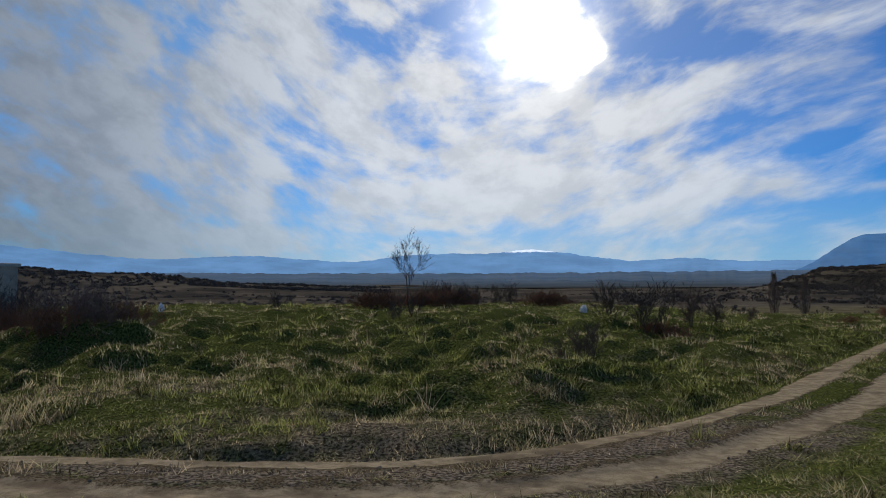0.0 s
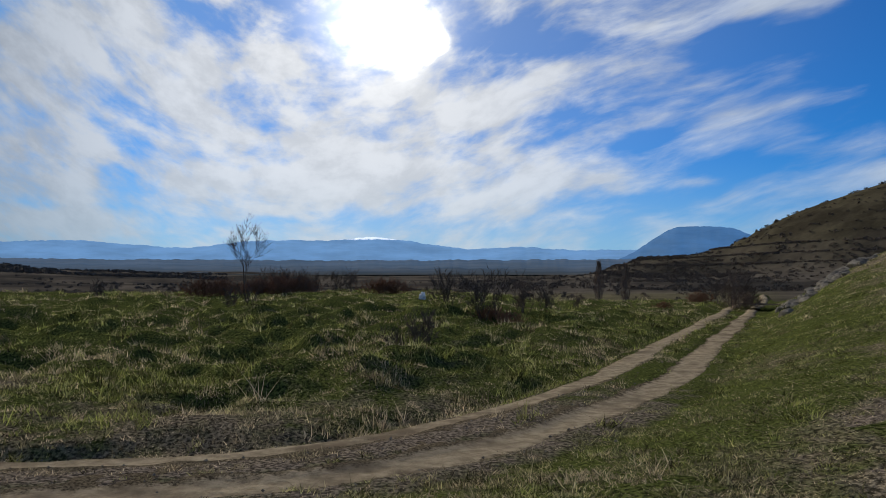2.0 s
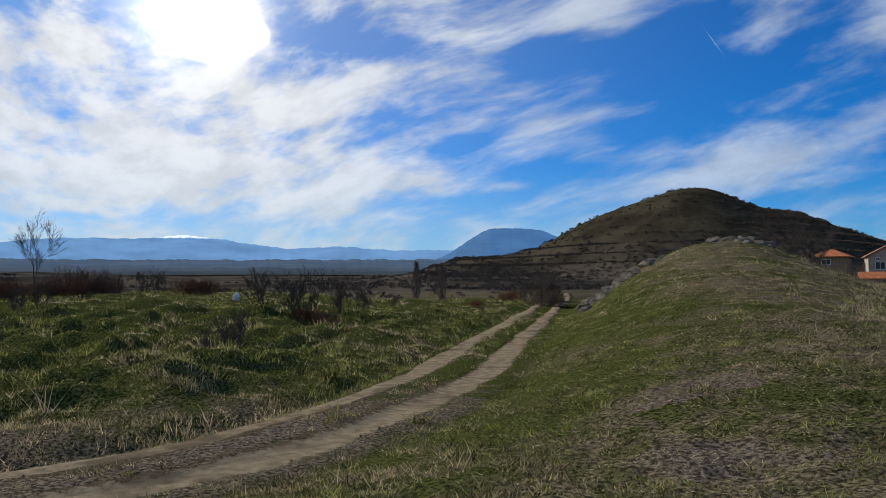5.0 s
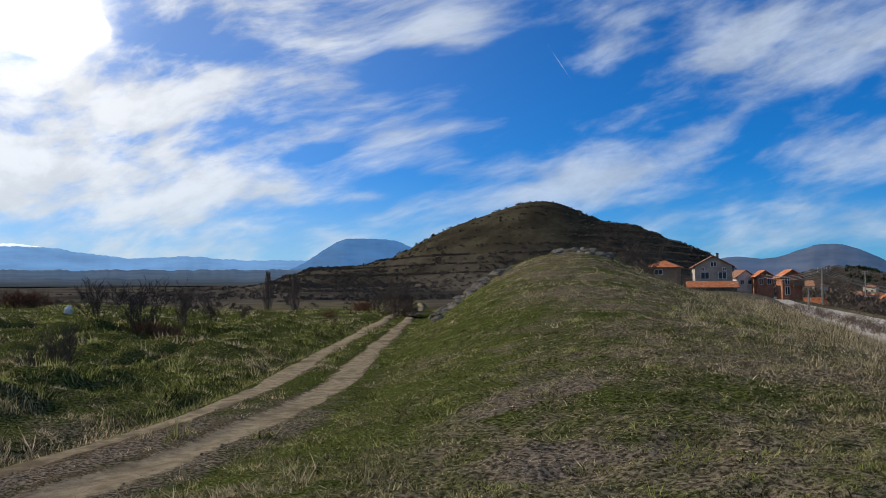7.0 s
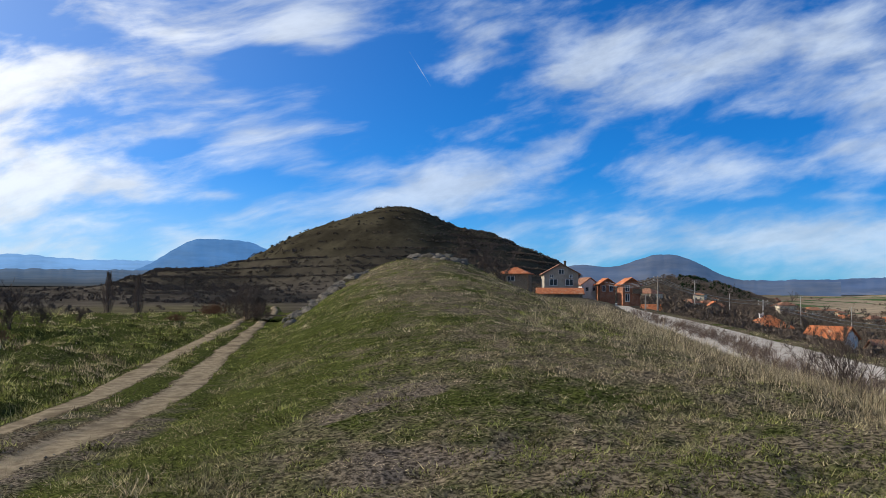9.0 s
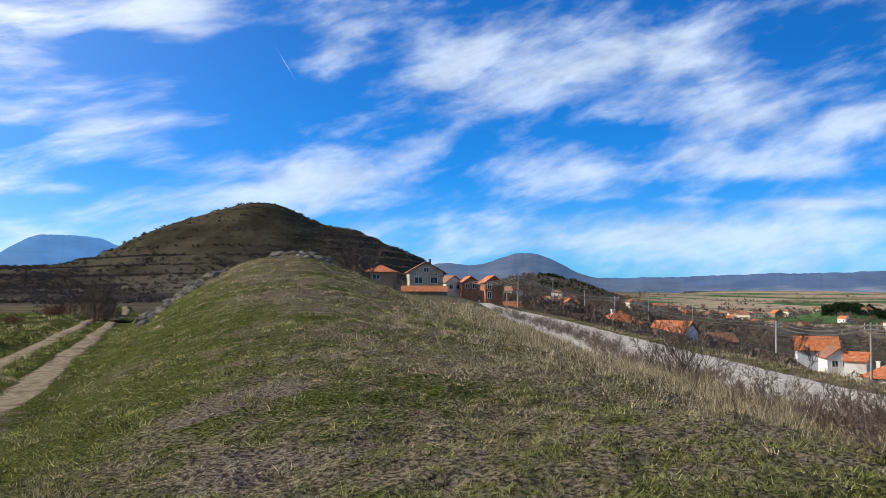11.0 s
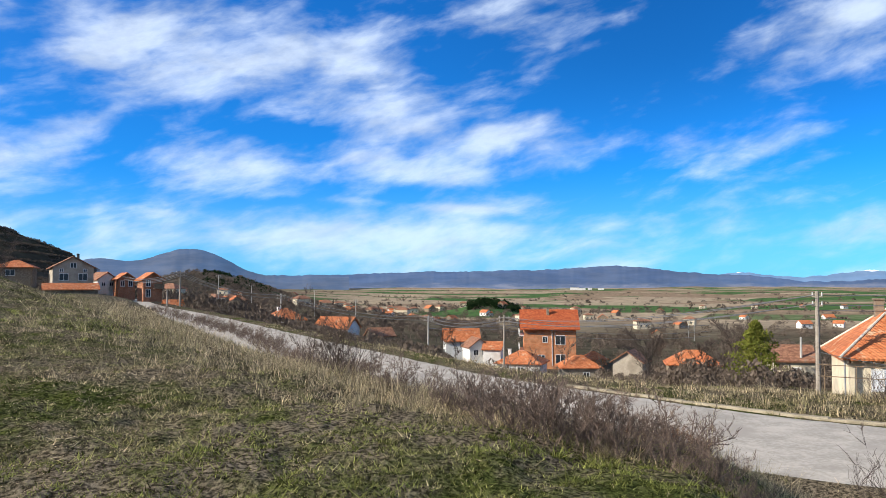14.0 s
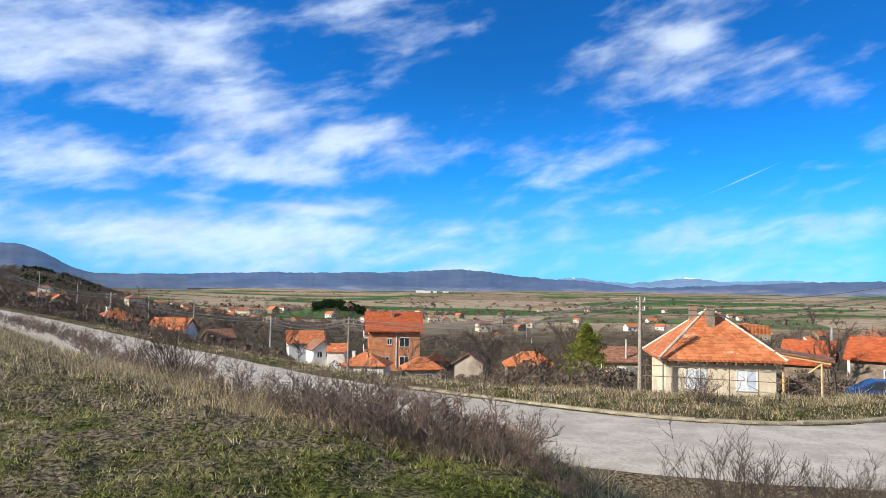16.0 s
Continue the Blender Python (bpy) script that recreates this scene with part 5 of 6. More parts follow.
lonely = bare_tree(51, 4.0, TWIG, "slender leafless young tree on the field's edge", levels=5, thick=0.07, lean=0.05, kids=5, wander=0.13, upright=0.28, least=0.010, reach=1.15)
plant_at(lonely, -2.55, 58, 1.1)
def columnar(seed, height, wide):
    """A poplar in winter: a straight trunk wrapped in steep fine twigs."""
    t = root("bare_tree", 0, 0, 0, 0, "pale columnar leafless poplar in the meadow", "tree")
    bm_ = bmesh.new()
    tube(bm_, (0, 0, -0.2), (0.05, 0, height * 0.9), 0.12, 0.02, 7)
    part("trunk", bm_, BARK, t)
    q = np.random.RandomState(seed)
    k = 900
    up_ = q.rand(k) ** 0.9
    a_, r_ = q.rand(k) * math.tau, wide * np.sqrt(q.rand(k)) * (0.35 + 0.65 * np.sin(np.clip(up_ * 1.05 + 0.1, 0, 1) * math.pi))
    c_ = np.stack([np.cos(a_) * r_, np.sin(a_) * r_, 0.5 + up_ * (height - 1.0)], 1)
    tip_ = c_ + np.stack([np.cos(a_) * 0.12, np.sin(a_) * 0.12, q.uniform(0.4, 0.9, k)], 1) + q.normal(size=(k, 3)) * 0.06
    side_ = np.stack([-np.sin(a_ + 1), np.cos(a_ + 1), 0 * a_], 1) * 0.022
    vv = np.stack([c_ - side_, c_ + side_, tip_], 1).reshape(-1, 3)
    cr = mesh_object("crown", vv, np.arange(len(vv)).reshape(-1, 3), PALE_TWIG, False)
    cr.parent = t
    return t


poplar = columnar(61, 6.2, 0.75)
plant_at(poplar, 23.2, 110, 1.0)
plant_at(copy_thing(poplar, poplar.matrix_basis), 25.1, 112, 0.95, 120)
orchard = [bare_tree(71 + k, 4.5, TWIG, "spreading leafless garden tree among the houses", levels=5, thick=0.13, lean=0.1, kids=5, wander=0.25, upright=0.1, least=0.02) for k in range(2)]
plant_at(orchard[0], 119.4, 60, 0.95)
plant_at(orchard[1], 81, 118, 0.9)
for i in range(95):
    a = rg.uniform(64, 124)
    d_ = rg.uniform(62, 200) if a > 78 else rg.uniform(105, 230)
    if abs(a - 111.7) < 6 and d_ < 90:
        d_ += 40
    if 81.5 < a < 93.5 and d_ < 140 and i % 3:
        d_ += 90
    c = copy_thing(rg.choice(orchard), Matrix.Identity(4))
    plant_at(c, a, d_, rg.uniform(0.55, 1.0), rg.uniform(0, 360))


for az_, d_, s_ in ((48.3, 84, 0.7), (49.0, 88, 0.8), (49.7, 82, 0.75), (50.3, 90, 0.8), (51.0, 86, 0.7), (47.7, 80, 0.55), (50.8, 95, 0.8)):
    plant_at(copy_thing(rg.choice(orchard), Matrix.Identity(4)), az_, d_, s_, rg.uniform(0, 360))


def clump_mesh(name, spots, mat, label, kind_tri=44, leaf=0.5):
    """Far scrub: each bush a loose heap of small slivers; spots hold x, y, z, radius, height."""
    rs = np.random.RandomState(8)
    n = len(spots)
    s = np.repeat(np.array(spots), kind_tri, axis=0)
    dirs = rs.normal(size=(len(s), 3))
    dirs /= np.linalg.norm(dirs, axis=1)[:, None]
    up_, ring, ang = rs.rand(len(s)), np.sqrt(rs.rand(len(s))), rs.rand(len(s)) * math.tau
    rad = s[:, 3] * ring * np.sqrt(np.maximum(0.05, 1 - up_ ** 2))
    c = s[:, :3] + np.stack([np.cos(ang) * rad, np.sin(ang) * rad, up_ * s[:, 4]], 1)
    size = (leaf * s[:, 3])[:, None]
    e1 = rs.normal(size=(len(s), 3)) * size * 0.35
    e1[:, 2] += size[:, 0] * 0.35
    e2 = rs.normal(size=(len(s), 3)) * size * 0.35
    v = np.stack([c - e1 * 0.5, c + e1, c + e2], 1).reshape(-1, 3)
    f = np.arange(len(v)).reshape(-1, 3)
    ob = mesh_object(name, v, f, mat, False)
    return tagged(ob, label, "scrub", kind="stuff")


def scatter(count, az0, az1, d0, d1, r0, r1, tall, seed, keep=None):
    rs = np.random.RandomState(seed)
    a = np.radians(rs.uniform(az0, az1, count))
    d = np.exp(rs.uniform(math.log(d0), math.log(d1), count))
    x, y = d * np.sin(a), d * np.cos(a)
    ok = vnoise(x, y, 45, seed) * 0.6 + vnoise(x, y, 14, seed + 1) * 0.4 > (0.45 if keep is None else keep)
    rd, rs_ = beside(ROAD_LINE, x, y)
    ok &= (rd > 8) | (d > 200)
    deg = np.degrees(a)
    ok &= ~((deg > 81.3) & (deg < 93.6) & (d < 142)) | (rs.rand(count) < 0.15)
    x, y, d = x[ok], y[ok], d[ok]
    r = rs.uniform(r0, r1, len(x))
    return np.stack([x, y, land(x, y) - 0.1, r, r * tall], 1)


def terraced(count, seed):
    """Bushes in rows along the terrace lips of the cone, thinning out towards its bald top."""
    q = np.random.RandomState(seed)
    a, d = np.radians(q.uniform(23, 56.5, count)), q.uniform(470, 660, count)
    x, y = d * np.sin(a), d * np.cos(a)
    cone = cone_height(x, y)
    lip = np.exp(-((terrace(x, y, cone) - 0.14) / 0.17) ** 2)
    patch = step(0.42, 0.6, vnoise(x, y, 34, 41) * 0.65 + vnoise(x, y, 11, 42) * 0.35)
    east = step(44, 49, np.degrees(a))
    chance = (0.16 + 0.84 * lip) * (0.35 + 0.65 * patch) * (1 - 0.9 * step(24, 36, cone) * (1 - 0.9 * east))
    ok = q.rand(count) < chance * step(-2, 3, cone)
    x, y = x[ok], y[ok]
    r = q.uniform(0.8, 2.1, len(x))
    return np.stack([x, y, land(x, y) - 0.1, r, r * 0.55], 1)


clump_mesh("hedgerow_scrub", scatter(1100, 72, 126, 650, 2300, 2.5, 6.5, 0.6, 19, 0.5), SCRUB, "scattered dark trees and hedgerows on the plain", 24, 0.5)
clump_mesh("hillside_scrub", np.vstack([terraced(34000, 3), scatter(1500, 24, 56, 300, 480, 0.8, 2.0, 0.45, 3, 0.42), scatter(1500, -48, 15, 240, 560, 0.8, 1.9, 0.45, 5, 0.5), scatter(3800, -48, -4, 560, 1050, 1.4, 3.4, 0.45, 25, 0.42), scatter(1100, 13, 36, 330, 800, 1.0, 2.6, 0.6, 15, 0.45), scatter(24, 17, 34, 150, 300, 0.8, 1.6, 0.8, 16, 0.2)]),
           SCRUB, "dark leafless scrub covering the terraced hillsides", 34, 0.5)
clump_mesh("garden_scrub", np.vstack([scatter(1300, 62, 126, 68, 150, 0.6, 1.5, 0.9, 46, 0.3), scatter(900, 62, 126, 62, 260, 0.8, 2.0, 1.1, 6, 0.42), scatter(1300, 56, 126, 230, 900, 1.5, 4.0, 0.9, 7, 0.45), scatter(500, 57, 70, 240, 760, 1.5, 3.6, 1.0, 17, 0.3), scatter(400, 68, 90, 380, 760, 2.0, 4.0, 0.9, 18, 0.3), scatter(420, 62, 74, 84, 170, 1.0, 2.2, 1.0, 9, 0.2), scatter(300, 61.8, 71, 125, 210, 1.4, 3.0, 1.15, 49, 0.0), scatter(90, 46.6, 51.0, 74, 120, 0.8, 1.6, 1.1, 52, 0.0), scatter(420, 51, 63, 184, 300, 1.4, 3.0, 1.0, 29, 0.25), scatter(900, 57, 72, 480, 900, 1.8, 4.0, 0.9, 39, 0.35), scatter(60, 48.5, 51.5, 110, 170, 1.4, 2.6, 1.1, 12, 0.1)]),
           GARDEN, "brown leafless scrub and orchards between the houses", 200, 0.2)
grove = scatter(330, 82.8, 86.6, 610, 690, 1.6, 2.8, 1.9, 10, 0.0)
clump_mesh("conifer_grove", grove, CONIFER, "small dark green conifer grove on a rise", 60, 0.5)
clump_mesh("conifer_slope", scatter(300, 63.6, 68.5, 680, 840, 1.0, 2.2, 1.4, 13, 0.3), CONIFER, "dark conifers on a distant slope", 40, 0.6)

# pine beside the cottage
pine = root("pine_tree", *spot(102.9, 76), 0, 0, "bushy yellow-green young pine beside the gardens", "tree")
pine.matrix_basis.translation.z = land_z(*spot(102.9, 76)) - 0.1
bm = bmesh.new()
tube(bm, (0, 0, 0), (0.1, 0, 5.3), 0.18, 0.04, 8)
part("trunk", bm, BARK, pine)
rs = np.random.RandomState(2)
n = 7600
zz = rs.rand(n) ** 0.8
rad = (2.15 * (1 - zz ** 1.8) + 0.2) * np.sqrt(rs.rand(n))
whorl = 1 + 0.25 * np.sin(zz * 34)
ang = rs.rand(n) * math.tau
lump = 1 + 0.28 * np.sin(ang * 3 + zz * 9)
c = np.stack([np.cos(ang) * rad * whorl * lump, np.sin(ang) * rad * whorl * lump, 0.5 + zz * 5.2], 1)
e1, e2 = rs.normal(size=(n, 3)) * 0.10, rs.normal(size=(n, 3)) * 0.10
e1[:, 2] += 0.12
v = np.stack([c, c + e1, c + e2], 1).reshape(-1, 3)
crown = mesh_object("crown", v, np.arange(len(v)).reshape(-1, 3), NEEDLE, False)
crown.parent = pine


# ---- grass ----
def grass(name, count, az0, az1, d0, d1, tall, wide, label, seed, chooser=None, lean=0.5, per=12, tuft=0.045):
    """Single blades, thicker where the eye is near; chooser gives the chance of a blade and how dry it is."""
    rs = np.random.RandomState(seed)
    tufts = count // per
    a = np.radians(rs.uniform(az0, az1, tufts))
    d = d0 * (d1 / d0) ** rs.rand(tufts)
    x, y = d * np.sin(a), d * np.cos(a)
    chance, dry = chooser(x, y, d, np.degrees(a), rs)
    ok = rs.rand(tufts) < chance
    x, y, d, dry = (np.repeat(q[ok], per) for q in (x, y, d, dry))
    n = len(x)
    lush_ = np.repeat(rs.lognormal(0, 0.4, n // per), per)
    tone = np.repeat(rs.rand(n // per), per)
    size = tuft * (1 + d / 25.0)
    x, y = x + rs.normal(size=n) * size, y + rs.normal(size=n) * size
    h = tall * rs.uniform(0.4, 1.2, n) * lush_ * (0.5 + vnoise(x, y, 0.8, 11)) * (1 + 0.010 * d)
    w = wide * rs.uniform(0.6, 1.4, n) * (1 + d / 14.0)
    th = rs.rand(n) * math.tau
    lx, ly = rs.normal(size=n) * lean * h, rs.normal(size=n) * lean * h
    z = land(x, y) - 0.01
    base = np.stack([x, y, z], 1)
    side = np.stack([np.cos(th) * w, np.sin(th) * w, 0 * w], 1)
    tip = base + np.stack([lx, ly, h], 1)
    v = np.stack([base - side, base + side, tip], 1).reshape(-1, 3)
    ob = mesh_object(name, v, np.arange(len(v)).reshape(-1, 3), BLADE, False)
    val = np.repeat(np.clip(dry, 0, 1), 3).astype(np.float32)
    ob.data.attributes.new("dry", "FLOAT", "POINT").data.foreach_set("value", val)
    ob.data.attributes.new("tone", "FLOAT", "POINT").data.foreach_set("value", np.repeat(tone, 3).astype(np.float32))
    return tagged(ob, label, "grass", kind="stuff")


def clear(x, y):
    """1 on open ground, 0 on the wheel ruts and the road."""
    tan_d, side = beside(TRACK_LINE, x, y)
    off = tan_d * side
    edge = 0.28 + 0.24 * vnoise(x, y, 0.45, 71)
    rut = (np.abs(off + 1.05) < edge) | (np.abs(off - 0.62) < edge)
    rd, _ = beside(ROAD_LINE, x, y)
    worn = np.where((tan_d < 1.5) & (np.hypot(x, y) < 22) & (vnoise(x, y, 0.6, 72) < 0.66), 0.12, 1.0)
    return worn * np.where(rut, 0.02, 1.0) * (rd > 3.45), tan_d, side, rd


def turf(x, y, d, az, rs):
    open_, tr, ts, rd = clear(x, y)
    mixed = vnoise(x, y, 4.5, 21) * 0.55 + vnoise(x, y, 0.9, 22) * 0.45
    dry = 0.55 + 2.3 * (mixed - 0.5)
    dry = np.where(ts < 0, dry - 0.14 * step(11, 18, d) + 0.25 * (1 - step(2, 5, tr)), dry)
    dry = np.where((ts > 0) & (tr < 8), dry - 0.3 * (1 - step(3, 8, tr)), dry)
    dry = np.where((ts > 0) & (rd < 13), dry + 0.35 * (1 - step(5, 13, rd)), dry)
    dry = dry - 0.55 * step(54, 68, az) * (1 - step(9, 14, d))
    bare = 0.95 * np.exp(-((az - 45) / 13) ** 2 - ((d - 10) / 5) ** 2) * (vnoise(x, y, 0.6, 23) > 0.3)
    gaps = 0.12 + 0.88 * step(0.40, 0.58, vnoise(x, y, 0.21, 91) * 0.6 + vnoise(x, y, 0.55, 92) * 0.4)
    return open_ * (1 - bare) * gaps, np.clip(dry + rs.normal(size=len(x)) * 0.28, 0, 1)


def straw(x, y, d, az, rs):
    open_, tr, ts, rd = clear(x, y)
    bank = (d > 15) * (ts > 0) * step(13, 8, rd) * step(20, 34, az * 0 + d) + (ts > 0) * (rd < 6.5) * (rd > 3.6) * 0.5
    ridge = 1.3 * (ts > 0) * np.exp(-((az - 61) / 10) ** 2) * step(13, 24, d)
    ridge = ridge + 0.9 * (ts > 0) * (az > 50) * (az < 84) * (1 - step(8, 12, rd)) * step(9, 13, d)
    far = (rd > 6.5) & (rd < 11) & (az > 80)
    clumps = vnoise(x, y, 1.2, 31) > 0.45
    ch = np.clip(bank + ridge + far * 0.9, 0, 1) * (0.25 + 0.75 * clumps) + (ts < 0) * (vnoise(x, y, 2.5, 33) > 0.68) * 0.07
    return open_ * np.clip(ch, 0, 1), 0.82 + 0.2 * rs.normal(size=len(x))


grass("grass", 1150000, -40, 132, 3.6, 75, 0.046, 0.0040, "short winter turf, green mixed with straw", 3, chooser=turf, lean=0.8)


def bank_straw(x, y, d, az, rs):
    open_, tr, ts, rd = clear(x, y)
    _, side = beside(ROAD_LINE, x, y)
    belt = (ts > 0) * (side > 0) * (1 - step(7, 12.5, rd + 3 * (vnoise(x, y, 4.0, 95) - 0.5))) * step(3.5, 4.3, rd) * step(9, 13, d)
    return open_ * belt * (0.35 + 0.65 * step(0.35, 0.6, vnoise(x, y, 0.9, 96))), 0.95 + 0.12 * rs.normal(size=len(x))


grass("bank_grass", 420000, 48, 90, 9, 95, 0.15, 0.0026, "pale dead grass standing on the bank above the road", 24, chooser=bank_straw, lean=0.4, per=10, tuft=0.07)
grass("tall_grass", 300000, -40, 132, 9, 75, 0.18, 0.0019, "tall bleached grass on banks and verges", 4, chooser=straw, lean=0.55)


def litter(x, y, d, az, rs):
    open_, tr, ts, rd = clear(x, y)
    ch = np.where(ts > 0, 0.24 + 0.9 * np.exp(-((az - 44) / 20) ** 2), 0.25 + 0.5 * (1 - step(12, 18, d)))
    ch = ch * (1 - 0.65 * step(57, 68, az) * (1 - step(12, 18, d)))
    return open_ * ch * (0.3 + 0.7 * (vnoise(x, y, 0.7, 51) > 0.4)), 1.0 + 0 * x


def margin(x, y, d, az, rs):
    open_, tr, ts, rd = clear(x, y)
    _, side = beside(ROAD_LINE, x, y)
    ch = (side < 0) * (step(6.0, 7.5, rd) * (1 - step(10, 13, rd)) * 0.95 + 0.45 * (rd > 4.0) * (rd < 7)) * (0.3 + 0.7 * (vnoise(x, y, 1.6, 61) > 0.4))
    return open_ * ch, 0.9 + 0.15 * rs.normal(size=len(x))


grass("verge_straw", 260000, 72, 132, 20, 48, 0.10, 0.0036, "tall bleached grass on the far verge of the road", 8, chooser=margin, lean=0.25, per=9, tuft=0.08)
grass("dead_straw", 520000, -40, 132, 3.6, 45, 0.015, 0.0032, "bleached flattened straw lying on the turf", 7, chooser=litter, lean=4.5, per=7, tuft=0.09)


def flakes(x, y, d, az, rs):
    patch = np.exp(-((az - 46) / 19) ** 2 - ((d - 9.5) / 8) ** 2)
    return patch * (0.2 + 0.8 * (vnoise(x, y, 0.5, 81) > 0.4)), 0.85 + 0.25 * rs.normal(size=len(x))


grass("dead_leaves", 170000, 20, 76, 4, 19, 0.012, 0.0075, "scattered dead leaves and broken stalks on bare soil", 17, chooser=flakes, lean=2.4, per=5, tuft=0.12)


def tussock(x, y, d, az, rs):
    open_, tr, ts, rd = clear(x, y)
    ch = (ts < 0) * step(11, 16, d) * (vnoise(x, y, 1.7, 41) > 0.42)
    return open_ * ch, 0.10 + 0.25 * rs.normal(size=len(x)) + 0.7 * (vnoise(x, y, 2.5, 33) > 0.58)


grass("field_grass", 190000, -40, 38, 11, 72, 0.10, 0.0046, "lush green tussocks of the rough field", 5, chooser=tussock, lean=0.5)

grass("grass", 170000, 128, 324, 1.2, 16, 0.046, 0.0036, "short winter turf, green mixed with straw", 13, chooser=turf, lean=0.8)
grass("grass", 60000, -44, 132, 0.5, 3.9, 0.046, 0.0036, "short winter turf, green mixed with straw", 14, chooser=turf, lean=0.8)

# ---- rocks, kerb and small things ----


def rock(seed, x, y, size, sink=0.35):
    """A broken angular block, its layers tilted with the ridge."""
    q = random.Random(seed)
    bm = bmesh.new()
    for _ in range(22):
        w = Vector((q.gauss(0, 1), q.gauss(0, 1), q.gauss(0, 1))).normalized()
        bm.verts.new((w.x * 1.35 * q.uniform(0.75, 1.1), w.y * q.uniform(0.75, 1.1), w.z * 0.62 * q.uniform(0.7, 1.1)))
    made = bmesh.ops.convex_hull(bm, input=list(bm.verts))
    bmesh.ops.delete(bm, geom=list({v_ for v_ in made["geom_interior"] + made["geom_unused"] if isinstance(v_, bmesh.types.BMVert)}), context="VERTS")
    bmesh.ops.bevel(bm, geom=list(bm.edges), offset=0.05, segments=1, affect="EDGES")
    me = bpy.data.meshes.new("rock")
    bm.to_mesh(me)
    bm.free()
    me.materials.append(ROCK)
    ob = new("rock", me)
    ob.matrix_basis = pose(x, y, land_z(x, y) + size * (0.2 - sink), q.uniform(-14, 14), q.uniform(-14, 14), 40 + q.uniform(-25, 25)) @ Matrix.Scale(size, 4)
    return tagged(ob, "grey lichened outcrop in the turf of the ridge", "rock", "rock outcrop")


for k in range(85):
    a = 35.3 + 6.0 * rg.random()
    rock(k, *spot(a, 42 + (a - 35) * 3.2 + rg.uniform(-5, 6)), rg.uniform(0.2, 0.5) + 0.45 * rg.random() ** 3)
for k in range(26):
    rock(140 + k, *spot(46 + rg.uniform(-1.8, 2.0), rg.uniform(60, 67)), rg.uniform(0.25, 0.75))

WATER = material("puddle_water", 0.04)
WATER[2].inputs["Base Color"].default_value = (0.06, 0.055, 0.045, 1)
WATER[2].inputs["Specular IOR Level"].default_value = 0.5
px_, py_ = spot(33.9, 60)
pz_ = max(land_z(px_ + dx_, py_ + dy_) for dx_ in (-1, 0, 1) for dy_ in (-1, 0, 1)) + 0.16
ring_ = [(px_ + 0.55 * (r_ := 2.6 * (0.8 + 0.4 * vnoise(k, 0, 2.1, 5).item())) * math.cos(k * math.tau / 28), py_ + r_ * math.sin(k * math.tau / 28), pz_) for k in range(28)]
tagged(mesh_object("puddle", ring_, [tuple(range(28))], WATER[0], False), "shallow rain puddle in the bend of the farm track", "puddle", kind="structure")

kerb = root("kerb", 0, 0, 0, 0, "broken pale concrete kerb on the valley side of the road", "kerb", kind="structure")
seg = np.concatenate([[0], np.cumsum(np.linalg.norm(np.diff(ROAD_LINE, axis=0), axis=1))])
stone = bmesh.new()
box(stone, -0.48, -0.13, -0.1, 0.48, 0.13, 0.13, 0.025)
me = bpy.data.meshes.new("kerb_stone")
stone.to_mesh(me)
stone.free()
me.materials.append(KERB)
k = 0
for s in np.arange(seg[-1] - 130, seg[-1] - 40, 1.0):
    p = Vector((np.interp(s, seg, ROAD_LINE[:, 0]), np.interp(s, seg, ROAD_LINE[:, 1]), 0))
    q = Vector((np.interp(s + 0.5, seg, ROAD_LINE[:, 0]), np.interp(s + 0.5, seg, ROAD_LINE[:, 1]), 0))
    t = (q - p).normalized()
    c = p + Vector((-t.y, t.x, 0)) * 3.75
    if not (90 < math.degrees(math.atan2(c.x, c.y)) < 135):
        continue
    ob = new("kerb_stone", me)
    ob.parent = kerb
    ob.matrix_basis = pose(c.x, c.y, land_z(c.x, c.y) - 0.055 + rg.uniform(-0.02, 0.012), rg.uniform(-2, 2), rg.uniform(-1, 1), math.degrees(math.atan2(t.y, t.x)))

# pebbles and clods on the ruts
pv, pf = [], []
rs = np.random.RandomState(6)
for i in range(900):
    j = rs.randint(len(TRACK_LINE) - 1)
    f = rs.rand()
    p = TRACK_LINE[j] * (1 - f) + TRACK_LINE[j + 1] * f + rs.uniform(-1.7, 1.7, 2)
    if np.hypot(*p) > 40 or p[1] < 0:
        continue
    r = rs.uniform(0.008, 0.032)
    z = land_z(p[0], p[1]) + 0.03
    b = len(pv)
    for o in ((1, 0, 0), (-1, 0.2, 0), (0, 1, 0), (0.1, -1, 0), (0, 0, 0.8), (0, 0, -0.5)):
        pv.append((p[0] + o[0] * r * rs.uniform(0.6, 1.2), p[1] + o[1] * r * rs.uniform(0.6, 1.2), z + o[2] * r))
    pf += [(b + i_, b + j_, b + k_) for i_, j_, k_ in ((0, 2, 4), (2, 1, 4), (1, 3, 4), (3, 0, 4), (2, 0, 5), (1, 2, 5), (3, 1, 5), (0, 3, 5))]
tagged(mesh_object("pebbles", pv, pf, ROCK, False), "loose pebbles and clods on the farm track", "pebbles", kind="stuff")


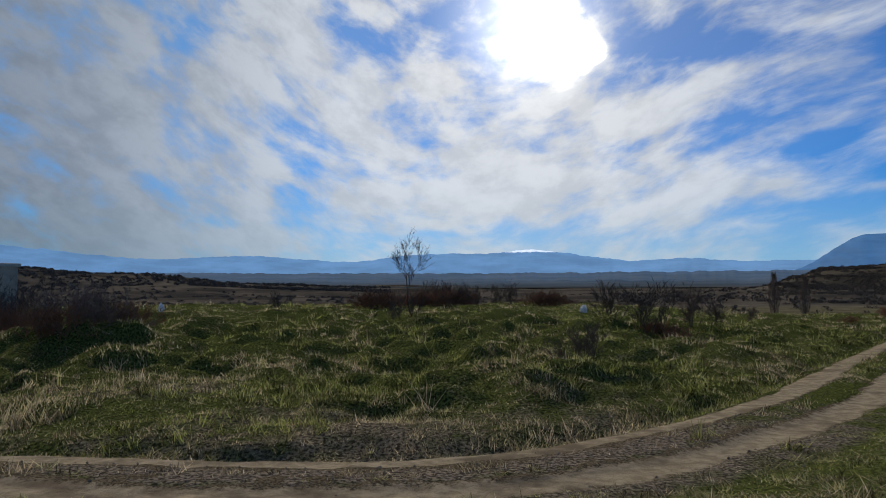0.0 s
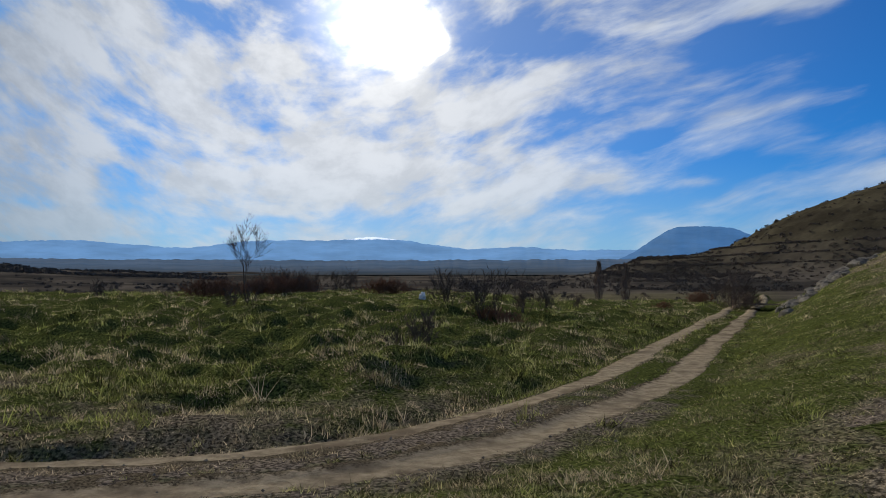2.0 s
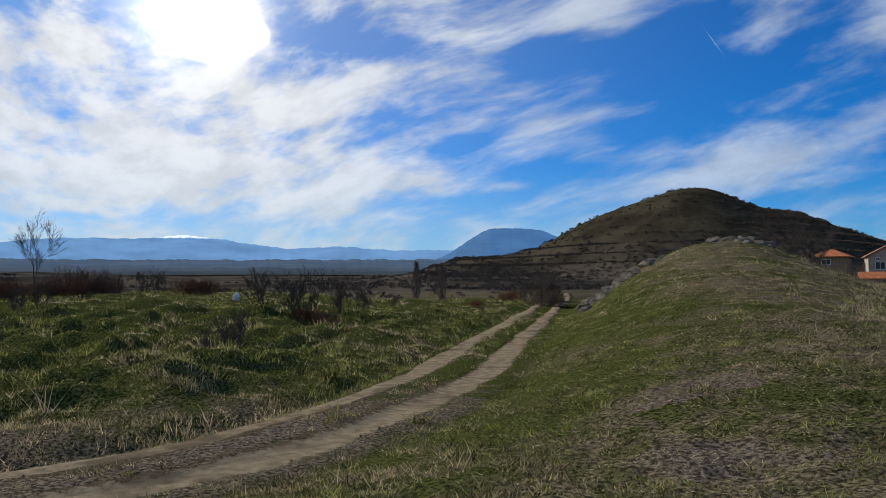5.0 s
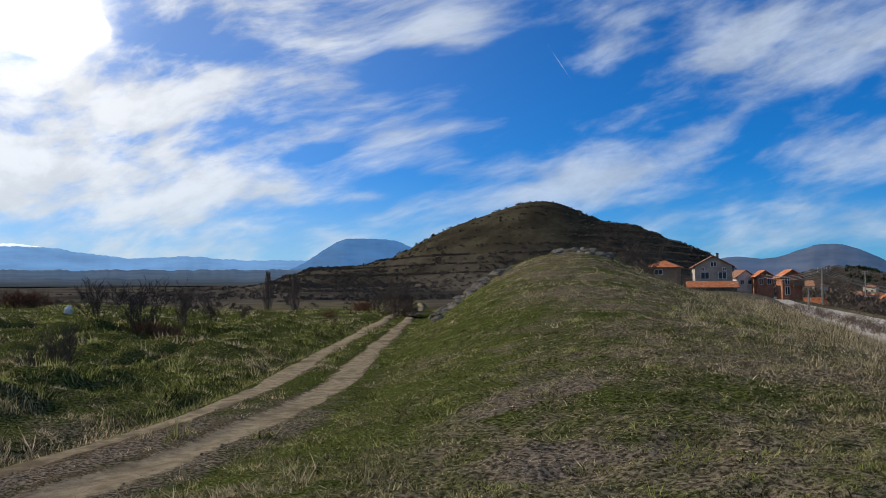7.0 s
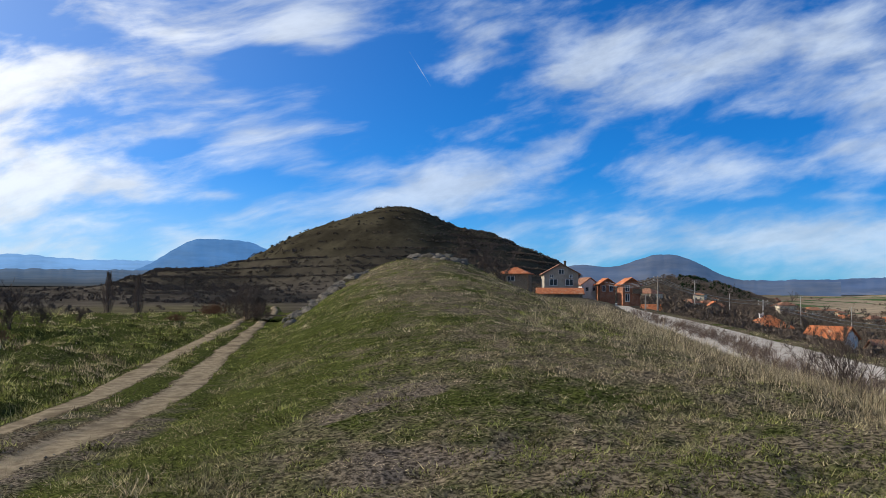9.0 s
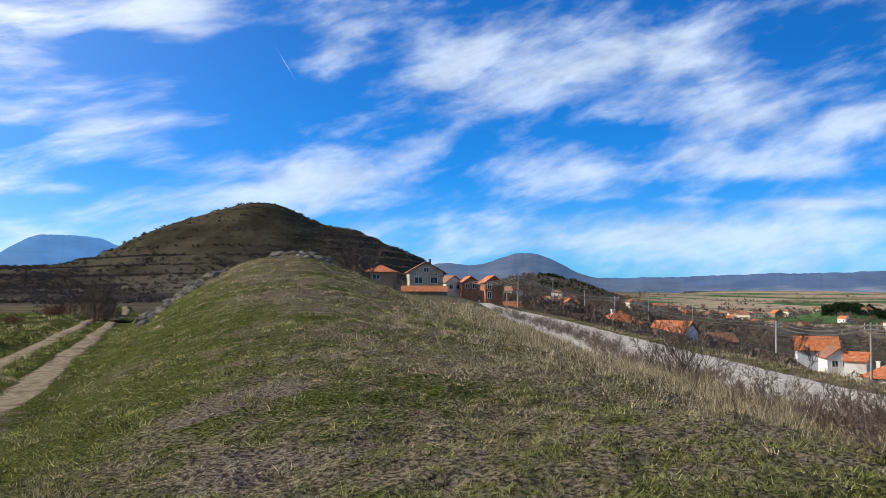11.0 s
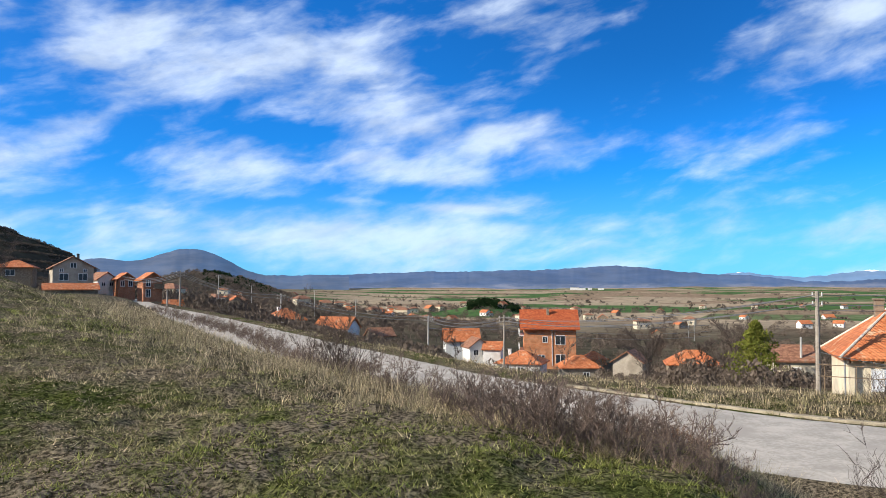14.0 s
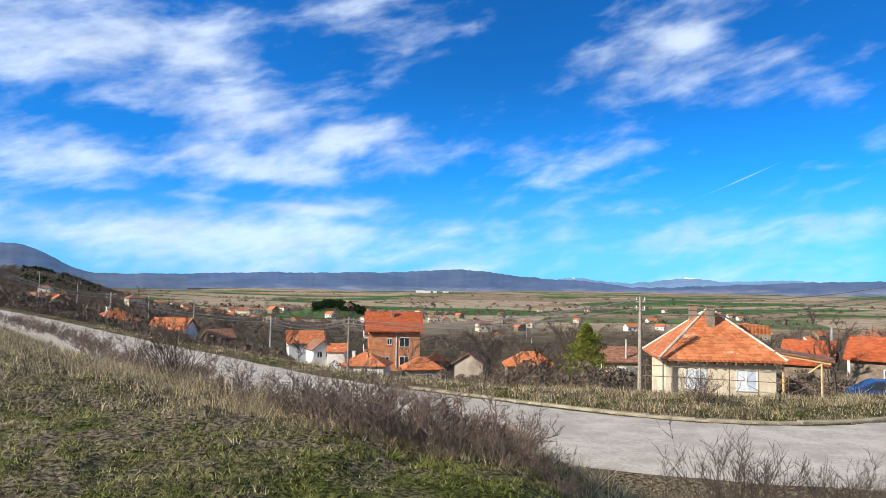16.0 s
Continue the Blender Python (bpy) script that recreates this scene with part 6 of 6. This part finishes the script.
def rubbish(az, d, w, h, label):
    x, y = spot(az, d)
    bm = bmesh.new()
    bmesh.ops.create_icosphere(bm, subdivisions=3, radius=0.5)
    for v_ in bm.verts:
        v_.co += v_.co * noise.noise(v_.co * 4 + Vector((az, 0, 0))) * 0.7
        v_.co = Vector((v_.co.x * w, v_.co.y * w, max(-0.35, v_.co.z) * h))
    me = bpy.data.meshes.new("rubbish_bag")
    bm.to_mesh(me)
    bm.free()
    me.materials.append(WHITE)
    ob = new("rubbish_bag", me)
    ob.matrix_basis = pose(x, y, land_z(x, y) + 0.33 * h)
    return tagged(ob, label, "rubbish")


rubbish(10.25, 50, 0.4, 0.6, "heap of white plastic rubbish on the field")
rubbish(-19.9, 48, 0.3, 0.6, "white plastic bag caught in the grass")
for az_ in (-24.9, -24.2):
    x, y = spot(az_, 90)
    p = root("fence_post", x, y, land_z(x, y) - 0.1, 0, "bleached wooden post on the field's edge", "post", "posts")
    bm = bmesh.new()
    tube(bm, (0, 0, 0), (0.05, 0, 3.4), 0.07, 0.05, 6)
    part("shaft", bm, CONCRETE, p)
    bm = bmesh.new()
    box(bm, -0.5, -0.04, 2.6, 0.5, 0.04, 2.7)
    part("crossbar", bm, CONCRETE, p)

PAINT = speckled("blue_car_paint", (0.02, 0.045, 0.11), (0.03, 0.06, 0.15), 2.0, 0.25, 0.0)
TYRE = speckled("tyre_rubber", (0.02, 0.02, 0.02), (0.035, 0.035, 0.035), 9.0, 0.9, 0.2)
cx, cy = spot(122.3, 47)
car = root("car", cx, cy, land_z(cx, cy), -110, "dark blue parked car behind the verge grass", "car")
bm = bmesh.new()
prism(bm, [(-2.1, 0.35), (2.1, 0.35), (2.15, 0.75), (1.25, 0.9), (0.75, 1.38), (-0.95, 1.42), (-1.6, 0.95), (-2.1, 0.88)], -0.8, 0.8)
bmesh.ops.bevel(bm, geom=list(bm.edges), offset=0.08, segments=2, affect="EDGES")
part("body", bm, PAINT, car)
bm = bmesh.new()
prism(bm, [(-1.35, 0.98), (1.05, 0.98), (0.68, 1.3), (-0.9, 1.34)], -0.815, 0.815)
part("side_window", bm, GLASS, car)
for wx in (-1.3, 1.3):
    for wy in (-0.75, 0.75):
        bm = bmesh.new()
        tube(bm, (wx, wy - 0.1, 0.32), (wx, wy + 0.1, 0.32), 0.32, 0.32, 16)
        wh = part("wheel", bm, TYRE, car)
        bm = bmesh.new()
        tube(bm, (wx, wy - 0.11, 0.32), (wx, wy + 0.11, 0.32), 0.19, 0.19, 12)
        part("rim", bm, TIN, wh)
